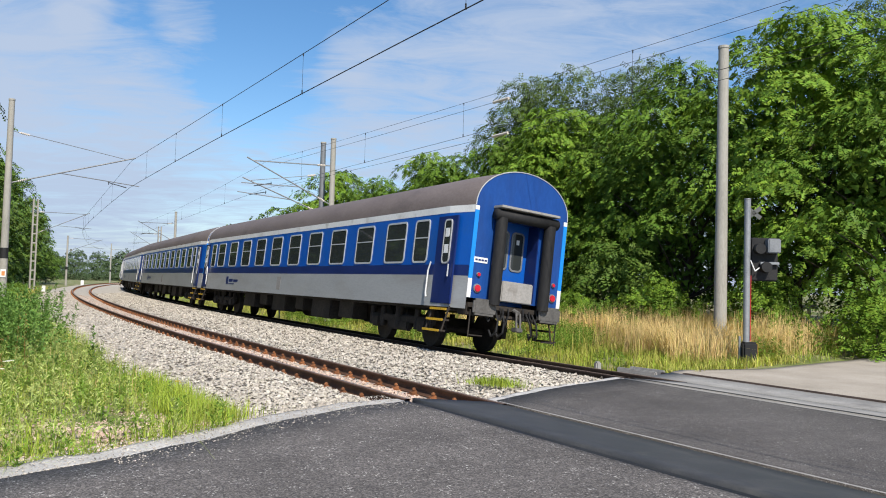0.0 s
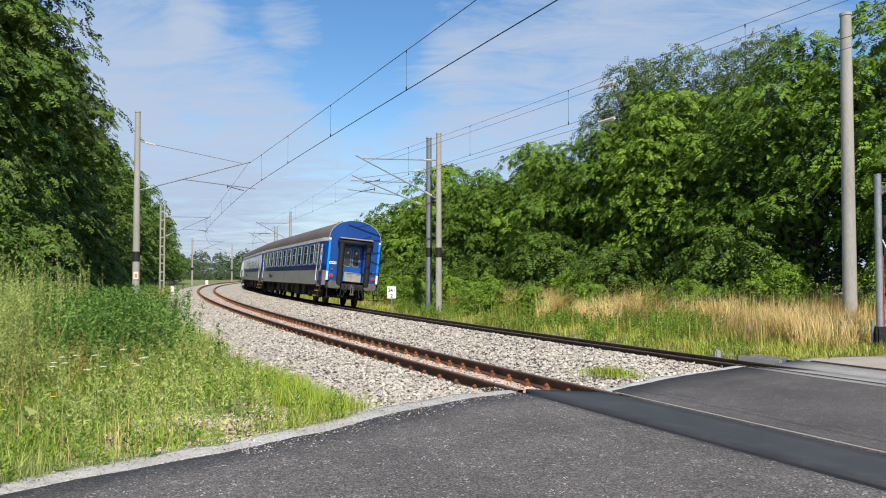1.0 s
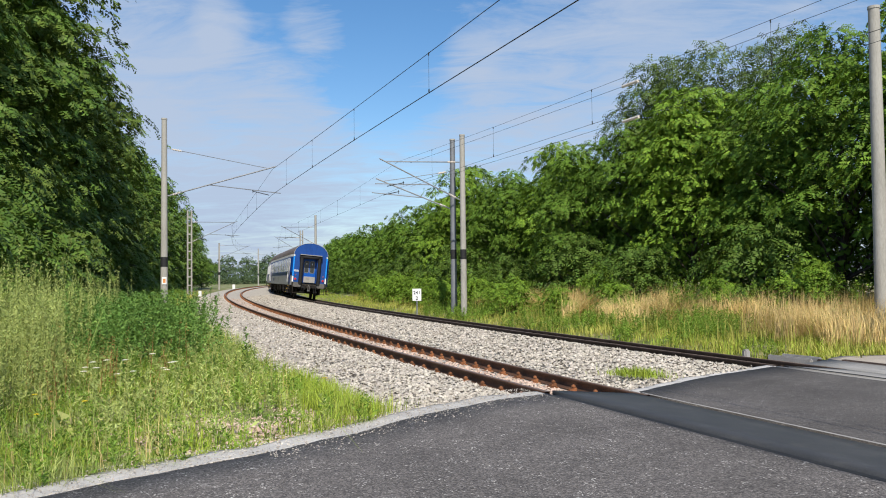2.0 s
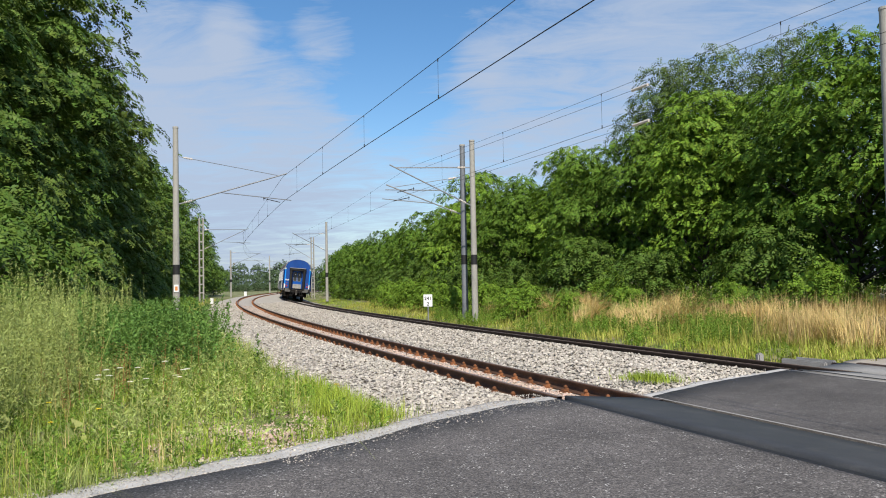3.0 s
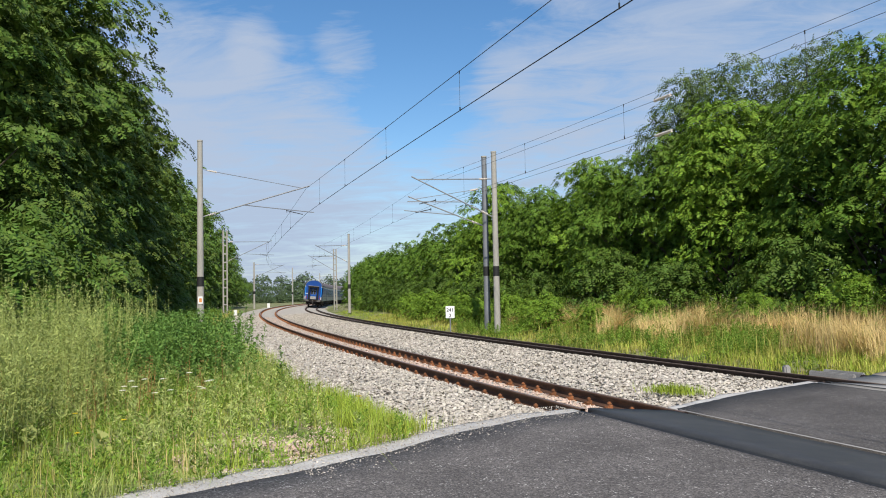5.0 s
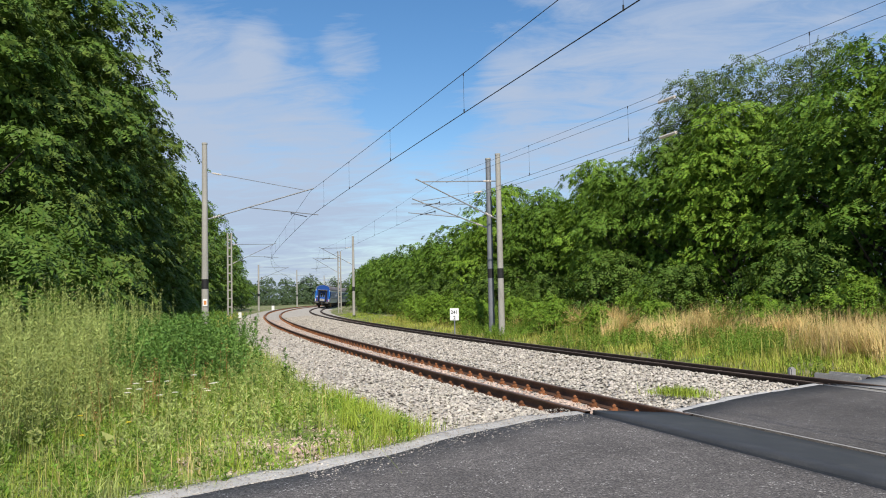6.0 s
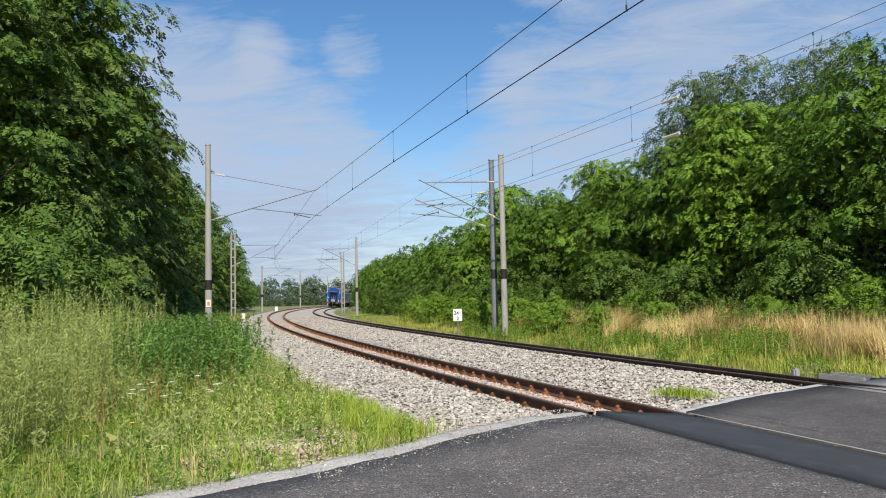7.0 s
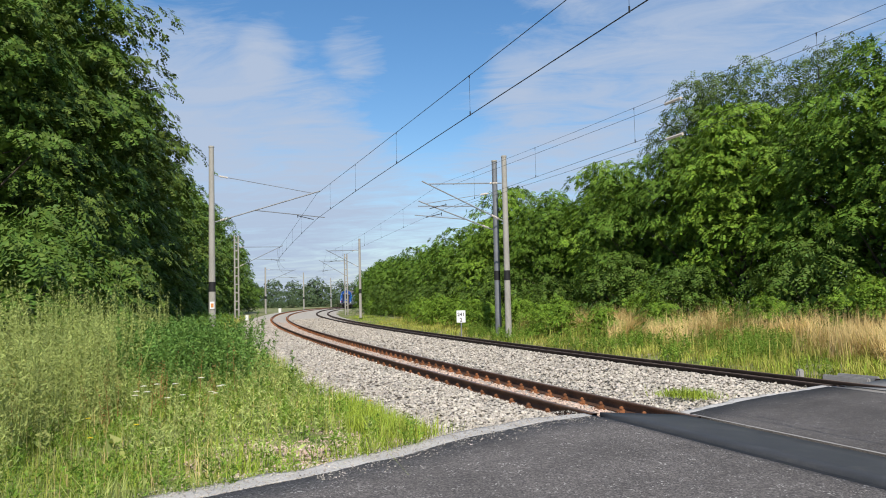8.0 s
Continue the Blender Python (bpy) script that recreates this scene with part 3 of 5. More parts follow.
def build_ballast():
    def near_s(r, n, far=66.0):
        u = r.rand(n)
        return 3.4 + (np.exp(u * math.log(1 + far / 3.2)) - 1) * 3.2

    def clean(s, off, gap=.09):
        ok = s > np.interp(off, EDGE_OFF, EDGE_S) + 0.12
        for t in (1, 2):
            for sd in (-1, 1):
                o, _ = track_plane(t, sd)
                ok &= abs(off - o) > gap
        return ok

    def shoulder(r, n):
        s, off = near_s(r, n), r.uniform(-3.1, -.84, n)
        ok = clean(s, off)
        return s[ok], off[ok], (bed_z(off) + grade(s) + r.uniform(-.012, .03, n))[ok]

    def between(r, n):
        s, off = near_s(r, n), r.uniform(.86, GAP - .84, n)
        ok = clean(s, off)
        return s[ok], off[ok], (bed_z(off) + grade(s) + r.uniform(-.01, .05, n))[ok]

    def inside(r, n):
        s, off = near_s(r, n, 60), np.where(r.rand(n) < .66, r.uniform(-.62, .62, n), GAP + r.uniform(-.62, 1.8, n))
        ok = clean(s, off, .17)
        return s[ok], off[ok], (bed_z(off) + grade(s) + r.uniform(-.02, .012, n))[ok]
    stones("ballast", 25000, shoulder, .027, M["stone"], 11, "pale grey crushed stone ballast along the shoulder")
    stones("ballast", 44000, between, .029, M["stone"], 12, "pale grey crushed stone heaped between the tracks")
    def grit(r, n):
        off = r.uniform(-9, -.9, n)
        e = np.interp(off, EDGE_OFF, EDGE_S)
        s = e + np.where(r.rand(n) < .75, r.uniform(0, .55, n), -np.abs(r.normal(0, .22, n)) * (off > -4.5))
        return s, off, top_z(off) + .002

    def patch(r, n):
        s, off = 3.5 + r.normal(0, .7, n), -4.2 + r.normal(0, .65, n)
        ok = clean(s, off) & (s > np.interp(off, EDGE_OFF, EDGE_S) + .3) & (off < -2.9)
        return s[ok], off[ok], (ground_z(s, off) + .02)[ok]
    stones("grit", 6000, grit, .0065, M["stone"], 14, "loose pale grit scattered along the asphalt's edge")
    stones("gravel", 2600, patch, .024, M["stone_pink"], 15, "bare stony patch of gravel in the verge")
    stones("ballast", 19000, inside, .024, M["stone_pink"], 13, "rust-tinted crushed stone between the rails")


# ---- overhead line ----
def concrete_mast(s, off, top, r0=.155, r1=.105, base=-.4, band=2.35, label="round tapered concrete catenary mast"):
    x, y, th = line_xy(s, off)
    thing = tagged(new("catenary_mast"), label, "catenary mast", "masts along the line")
    thing.matrix_basis = pose(float(x), float(y), base, 0, 0, math.degrees(float(th)))
    h = top - base
    bm = B()
    tube(bm, (0, 0, 0), (0, 0, h), r0, r1, 16, False)
    part("shaft", bm, M["concrete"], thing, smooth=True)
    bm = B()
    tube(bm, (0, 0, h - .02), (0, 0, h + .05), r1 + .015, r1 + .01, 16)
    part("cap", bm, M["concrete"], thing)
    if band:
        zb = band - base
        rr = r0 + (r1 - r0) * zb / h
        bm = B()
        tube(bm, (0, 0, zb - .22), (0, 0, zb + .22), rr + .006, rr + .005, 16, False)
        part("band", bm, M["black"], thing, "black painted band")
    return thing


def lattice_mast(s, off, top, base=-.4, w=.36, label="slim lattice catenary mast of rusty concrete legs"):
    x, y, th = line_xy(s, off)
    thing = tagged(new("lattice_mast"), label, "catenary mast", "masts along the line")
    thing.matrix_basis = pose(float(x), float(y), base, 0, 0, math.degrees(float(th)) + 18)
    h = top - base
    for sd in (-1, 1):
        bm = B()
        box(bm, sd * w / 2 - .06, sd * w / 2 + .06, -.09, .09, 0, h, .01)
        part("leg", bm, M["concrete"], thing)
    for i in range(int(h / .8)):
        bm = B()
        box(bm, -w / 2, w / 2, -.07, .07, .5 + i * .8, .62 + i * .8)
        part("rung", bm, M["concrete"], thing)
    return thing


def cantilever(s, off_mast, off_wire, z_low, z_tip, z_tie, z_reg, mat="steel_grey"):
    """Bracket from a mast out over a track; off_wire is where the wires hang."""
    sg = 1 if off_wire > off_mast else -1
    thing = tagged(new("cantilever"), "galvanised tube bracket carrying the overhead wires", "catenary bracket", "brackets")
    a = lambda o, z: at(s, o, z)
    m0 = off_mast + sg * .14
    bm = B()
    tube(bm, a(m0, z_low), a(off_wire + sg * .35, z_tip + .12), .03, seg=8)
    part("strut", bm, M[mat], thing)
    bm = B()
    tube(bm, a(m0, z_tie), a(off_wire + sg * .05, z_tip), .014 if abs(z_tie - z_tip) > .35 else .026, seg=6)
    part("tie", bm, M[mat], thing)
    # registration tube and steady arm
    fr = .40
    j = (m0 + (off_wire - m0) * fr, z_low + (z_tip - z_low) * fr)
    bm = B()
    tube(bm, a(*j), a(off_wire + sg * .55, z_reg + .12), .02, seg=6)
    part("registration_tube", bm, M[mat], thing)
    bm = B()
    tube(bm, a(off_wire - sg * .75, z_reg + .2), a(off_wire + sg * .02, z_reg + .02), .018, seg=6)
    tube(bm, a(off_wire - sg * .72, z_reg + .26), a(off_wire - sg * .72, z_reg + .1), .015, seg=6)
    part("steady_arm", bm, M["wire"], thing)
    for o, z, e in ((m0, z_low, (off_wire, z_tip)), (m0, z_tie, (off_wire, z_tip))):
        p0, p1 = a(o, z), a(*e)
        d = (p1 - p0).normalized()
        bm = B()
        for q in range(5):
            tube(bm, p0 + d * (.25 + q * .07), p0 + d * (.28 + q * .07), .055, .045, 10)
        tube(bm, p0 + d * .18, p0 + d * .6, .025, seg=8)
        part("insulator", bm, M["porcelain"], thing)
    return thing


def wire_mesh(pts, r):
    pts = np.array([tuple(p) for p in pts], float)
    d = np.gradient(pts, axis=0)
    d /= np.linalg.norm(d, axis=1)[:, None]
    rt = np.cross(d, [0, 0, 1.0])
    rt /= np.linalg.norm(rt, axis=1)[:, None]
    up = np.cross(rt, d)
    sec = [(r * math.cos(a), r * math.sin(a)) for a in np.linspace(0, 2 * math.pi, 6)[:-1]]
    return sweep("wire", (pts, rt, up), sec, M["wire"], True, True)


SUPPORTS = {1: [-22, 32, 74, 127, 179, 217, 270], 2: [-26, 28, 77, 103, 150, 200, 260]}


def build_wires():
    for track in (1, 2):
        off0 = 0 if track == 1 else GAP
        sup = SUPPORTS[track]
        thing = tagged(new("overhead_line"), "thin dark contact wire hung from a sagging messenger wire", "overhead wire", "overhead lines")
        pc, pm, drops = [], [], []
        for i in range(len(sup) - 1):
            a, b = sup[i], sup[i + 1]
            g0, g1 = (.18 if i % 2 else -.18), (-.18 if i % 2 else .18)
            for u in np.linspace(0, 1, 17)[: 17 if i == len(sup) - 2 else 16]:
                s = a + (b - a) * u
                o = off0 + g0 + (g1 - g0) * u
                sag = 4 * u * (1 - u)
                pc.append(at(s, o, 5.48 - .22 * sag))
                pm.append(at(s, o, 6.66 - .61 * sag))
            n = max(3, round((b - a) / 6.0))
            for q in range(1, n):
                u = q / n + .025
                s, o, sag = a + (b - a) * u, off0 + g0 + (g1 - g0) * u, 4 * u * (1 - u)
                if s < 110:
                    drops.append((at(s, o, 5.48 - .22 * sag), at(s, o, 6.66 - .61 * sag)))
        share("contact_wire", wire_mesh(pc, .0095 if track == 1 else .0055), thing)
        share("messenger_wire", wire_mesh(pm, .0075 if track == 1 else .0045), thing)
        for lo, hi in drops:
            bm = B()
            tube(bm, lo, hi, .0035, seg=5)
            tube(bm, lo - Vector((0, 0, .012)), lo + Vector((0, 0, .07)), .014, seg=6)
            tube(bm, hi - Vector((0, 0, .05)), hi + Vector((0, 0, .012)), .012, seg=6)
            part("dropper", bm, M["wire"], thing)


def build_overhead():
    m = concrete_mast(32, -4.6, 8.75, .165, .115, -.3, 2.35)
    bm = B()
    box(bm, -.1, .1, -.175, -.16, 1.65, 1.98, .004)
    part("warning_plate", bm, M["white_paint"], m, "small white warning plate with orange mark")
    bm = B()
    box(bm, -.06, .06, -.182, -.176, 1.72, 1.9, .002)
    part("warning_mark", bm, M["orange"], m, "orange warning mark")
    cantilever(32, -4.6, .0, 5.3, 6.68, 7.45, 5.42)
    concrete_mast(27.8, GAP + 3.1, 7.9, .145, .115, -.2, 2.55, "round concrete catenary mast standing beside a steel mast")
    st = concrete_mast(29.6, GAP + 3.28, 8.0, .15, .12, -.2, 2.6, "grey steel catenary mast with a dark sleeve")
    for c in st.children:
        if c.name.startswith("shaft"):
            c.data.materials[0] = M["steel_grey"]
            c["label"] = "grey steel shaft"
    cantilever(27.8, GAP + 3.1, GAP - .4, 5.0, 6.6, 6.7, 5.5, mat="galv")
    cantilever(29.6, GAP + 3.28, GAP - .1, 4.75, 5.95, 6.5, 5.3, mat="galv")
    concrete_mast(76, GAP + 3.1, 7.85, .15, .11, -.2, 2.5)
    cantilever(76, GAP + 3.1, GAP, 5.0, 6.68, 6.7, 5.5)
    lattice_mast(103, GAP + 3.2, 7.9)
    cantilever(103, GAP + 3.2, GAP, 5.0, 6.95, 6.9, 5.5)
    lattice_mast(72.5, -4.0, 8.0)
    cantilever(72.5, -4.0, 0, 5.0, 6.9, 6.9, 5.5)
    concrete_mast(127, -4.5, 7.2, .16, .12)
    cantilever(127, -4.5, 0, 4.9, 6.7, 6.9, 5.4)
    concrete_mast(178, -3.6, 8.1, .16, .12)
    cantilever(178, -3.6, 0, 5.0, 6.9, 6.9, 5.5)
    concrete_mast(216, -3.3, 7.8, .16, .12)
    cantilever(216, -3.3, 0, 5.0, 6.9, 6.9, 5.5)
    concrete_mast(9.1, 12.0, 8.25, .175, .135, .1, 0, "tall plain concrete mast standing in the grass verge")
    build_wires()
    # anchored ends of the older wires, with rod insulators, running from the paired masts past the tall mast
    a0, a1 = at(29.6, GAP + 1.2, 6.85), at(-30, 10.8, 8.6)
    b0, b1 = at(29.6, GAP + 1.2, 5.75), at(-30, 10.8, 7.75)
    for p0, p1, u in ((a0, a1, .262), (b0, b1, .262)):
        thing = tagged(new("anchor_wire"), "anchored overhead wire with a pale rod insulator", "overhead wire", "anchor wires")
        pts = [p0.lerp(p1, q) - Vector((0, 0, .25 * 4 * q * (1 - q))) for q in np.linspace(0, 1, 20)]
        share("wire", wire_mesh(pts, .006), thing)
        bm = B()
        q = p0.lerp(p1, u) - Vector((0, 0, 1.0 * u * (1 - u)))
        d = (p1 - p0).normalized()
        tube(bm, q - d * .35, q + d * .35, .045, seg=8)
        part("rod_insulator", bm, M["porcelain"], thing)


# ---- crossing signal, signs, posts ----
def build_signs():
    # hectometre board
    x, y, th = line_xy(29.0, 6.25)
    sign = tagged(new("distance_board"), "small white trackside board lettered 241 over 2", "railway sign")
    sign.matrix_basis = pose(float(x), float(y), -.25, 0, 0, 8)
    bm = B()
    tube(bm, (0, .03, 0), (0, .03, 1.2), .03, seg=8)
    part("post", bm, M["galv"], sign)
    bm = B()
    box(bm, -.2, .2, -.012, .012, .72, 1.27, .006)
    part("board", bm, M["white_paint"], sign)
    for txt, z, sz in (("241", 1.02, .22), ("2", .77, .22)):
        cu = bpy.data.curves.new("number", "FONT")
        cu.body, cu.size, cu.align_x, cu.extrude, cu.offset = txt, sz, "CENTER", .002, .003
        tmp = new("number", cu)
        me = bpy.data.meshes.new_from_object(tmp)
        bpy.data.objects.remove(tmp)
        me.materials.clear()
        me.materials.append(M["ink"])
        share("number", me, sign, pose(0, -.0155, z, 90, 0, 0))
    # level-crossing signal seen from behind
    x, y, th = line_xy(6.55, 9.88)
    sig = tagged(new("crossing_signal"), "level-crossing signal seen from behind on a grey steel post", "crossing signal")
    sig.matrix_basis = pose(float(x), float(y), -.12, 0, 0, -4)
    bm = B()
    tube(bm, (0, 0, .1), (0, 0, 3.85), .072, seg=14, caps=False)
    tube(bm, (0, 0, 3.85), (0, 0, 3.87), .076, seg=14)
    part("post", bm, M["galv"], sig, smooth=True)
    bm = B()
    box(bm, -.18, .2, -.2, .2, 0, .1, .01)
    part("plinth", bm, M["concrete"], sig)
    bm = B()
    box(bm, -.11, .22, -.17, .17, .1, .58, .04)
    part("base_box", bm, M["black"], sig, "black cast base box")
    bm = B()
    box(bm, .215, .235, -.12, .1, .16, .55, .004)
    part("warning_stripe", bm, M["yellow"], sig, "yellow stripe")
    bm = B()
    tube(bm, (-.14, .02, .05), (-.14, .02, .7), .028, seg=8)
    part("cable_pipe", bm, M["galv"], sig)
    bm = B()
    box(bm, .08, .095, -.02, .12, .6, 2.1, .003)
    part("barrier_stripe", bm, M["red_paint"], sig, "narrow red striped edge")
    head = B()
    box(head, .1, .72, .08, .24, 1.98, 2.98, .03)
    head = part("backboard", head, M["black"], sig)
    for xx, zz in ((.28, 2.72), (.56, 2.72), (.42, 2.3)):
        bm = B()
        tube(bm, (xx, -.1, zz), (xx, .1, zz), .12, .13, 14)
        part("lamp_housing", bm, M["black"], head)
    bm = B()
    box(bm, .42, .7, -.18, .1, 2.62, 2.95, .02)
    part("control_box", bm, M["steel_grey"], head, "grey box on the back")
    bm = B()
    box(bm, .3, .72, -.02, .06, 2.36, 2.42, .008)
    part("bracket", bm, M["galv"], head)
    bm = B()
    tube(bm, (.06, -.05, 2.45), (.16, -.07, 2.2), .014, seg=6)
    tube(bm, (.16, -.07, 2.2), (.26, -.05, 2.28), .014, seg=6)
    part("conduit", bm, M["white_paint"], head)
    bm = B()
    for a in (-38, 38):
        box(bm, -.2, .2, .09, .1, -.05, .05, .004, pose(.17, 0, 3.55, 0, a, 0))
    part("cross_plate", bm, M["galv_dull"], sig, "crossed warning plates seen from behind")
    # small post in the verge beyond
    x, y, th = line_xy(14.0, 20.0)
    post = tagged(new("marker_post"), "small pale post with a short arm in tall grass", "marker post")
    post.matrix_basis = pose(12.0, 26.4, .15, 0, 0, 0)
    bm = B()
    box(bm, -.05, .05, -.04, .04, 0, 1.15, .01)
    part("shaft", bm, M["concrete"], post)
    bm = B()
    box(bm, -.3, .3, -.02, .02, .95, 1.08, .006)
    part("plate", bm, M["steel_grey"], post)
    # concrete marker stones and loose troughs beside the far track
    for s, o, h, w in ((8.3, 6.95, .04, .14), (76, -3.2, .5, .3), (139, -3.4, .6, .45)):
        x, y, th = line_xy(s, o)
        st = tagged(new("marker_stone"), "low pale concrete marker stone beside the track", "marker stone", "marker stones")
        st.matrix_basis = pose(float(x), float(y), -.32, 0, 0, 20)
        bm = B()
        box(bm, -w / 2, w / 2, -w / 2, w / 2, 0, h + .2, .03)
        part("block", bm, M["fines_grey"] if s < 50 else M["white_paint"], st)
    for s, o, ang, ln in ((6.9, 6.95, 4, 1.0), (5.6, 7.05, -2, 1.3)):
        x, y, th = line_xy(s, o)
        tr = tagged(new("cable_trough"), "broken weathered concrete cable trough lying by the rail", "cable trough", "troughs")
        tr.matrix_basis = pose(float(x), float(y), -.3, 0, 0, math.degrees(float(th)) + ang)
        bm = B()
        box(bm, -.2, .2, -ln / 2, ln / 2, 0, .06, .015)
        part("floor", bm, M["fines_grey"], tr)
        for sd in (-1, 1):
            bm = B()
            box(bm, sd * .2 - .04, sd * .2 + .04, -ln / 2 + .06 * sd, ln / 2, .05, .2, .02)
            part("side", bm, M["rust_dark"] if ln > 1.1 else M["fines_grey"], tr)
    # yellow-topped drain cap in the ballast's edge
    x, y, th = line_xy(7.3, -2.6)
    cap = tagged(new("survey_marker"), "small dark survey marker with a yellow cap", "survey marker")
    cap.matrix_basis = pose(float(x), float(y), -.4, 0, 0, 10)
    bm = B()
    tube(bm, (0, 0, 0), (0, 0, .34), .05, .05, 10)
    part("tube", bm, M["black"], cap)
    bm = B()
    tube(bm, (0, 0, .34), (0, 0, .37), .06, .055, 12)
    part("cap", bm, M["yellow"], cap)


# ---- train ----
HALF, END_W, SIDE_W, CORN, ROOF = 12.06, 1.26, 1.41, 3.23, 4.15


def side_poly(z0, z1, w0=0.0):
    """Plan outline of the body between two heights, tapering at the ends, as a closed ring prism."""
    xs = [(-HALF, END_W), (-HALF + .85, SIDE_W), (HALF - .85, SIDE_W), (HALF, END_W)]
    pts = [(x, w + w0) for x, w in xs] + [(x, -w - w0) for x, w in reversed(xs)]
    bm = B()
    lo = [bm.verts.new((x, y, z0)) for x, y in pts]
    hi = [bm.verts.new((x, y, z1)) for x, y in pts]
    n = len(pts)
    for i in range(n):
        j = (i + 1) % n
        if i in (3, 7):
            continue
        bm.faces.new((lo[j], lo[i], hi[i], hi[j]))
    bmesh.ops.recalc_face_normals(bm, faces=bm.faces)
    return bm


def rounded_rect(bm, w, h, r, depth, m, hole=None, seg=4):
    """A plate w x h with round corners in the xz plane, depth along -y; hole: inset for a frame."""
    def ring(w_, h_, r_, y):
        out = []
        for cx, cz, a0 in ((w_ / 2 - r_, h_ / 2 - r_, 0), (-w_ / 2 + r_, h_ / 2 - r_, 90), (-w_ / 2 + r_, -h_ / 2 + r_, 180), (w_ / 2 - r_, -h_ / 2 + r_, 270)):
            for q in range(seg + 1):
                a = radians(a0 + 90 * q / seg)
                out.append(bm.verts.new(m @ Vector((cx + r_ * math.cos(a), y, cz + r_ * math.sin(a)))))
        return out
    o0, o1 = ring(w, h, r, 0), ring(w, h, r, -depth)
    n = len(o0)
    for i in range(n):
        j = (i + 1) % n
        bm.faces.new((o0[i], o0[j], o1[j], o1[i]))
    if hole:
        i0, i1 = ring(w - 2 * hole, h - 2 * hole, max(.01, r - hole * .6), 0), ring(w - 2 * hole, h - 2 * hole, max(.01, r - hole * .6), -depth)
        for i in range(n):
            j = (i + 1) % n
            bm.faces.new((o1[i], o1[j], i1[j], i1[i]))
            bm.faces.new((i0[j], i0[i], i1[i], i1[j]))
    else:
        bm.faces.new(o1[::-1])
    return bm


def window_meshes():
    out = {}
    for key, w, h in (("wide", 1.14, 1.04), ("slim", .74, 1.04)):
        bm = B()
        rounded_rect(bm, w, h, .11, .016, Matrix(), .045)
        box(bm, -w / 2 + .04, w / 2 - .04, -.014, -.004, .065, .095, .003)
        fr = link_mesh("window_frame", bm, M["frame_alu"])
        bm = B()
        rounded_rect(bm, w - .06, h - .06, .09, .008, Matrix())
        out[key] = (fr, link_mesh("window_pane", bm, M["glass"]), w, h)
    return out


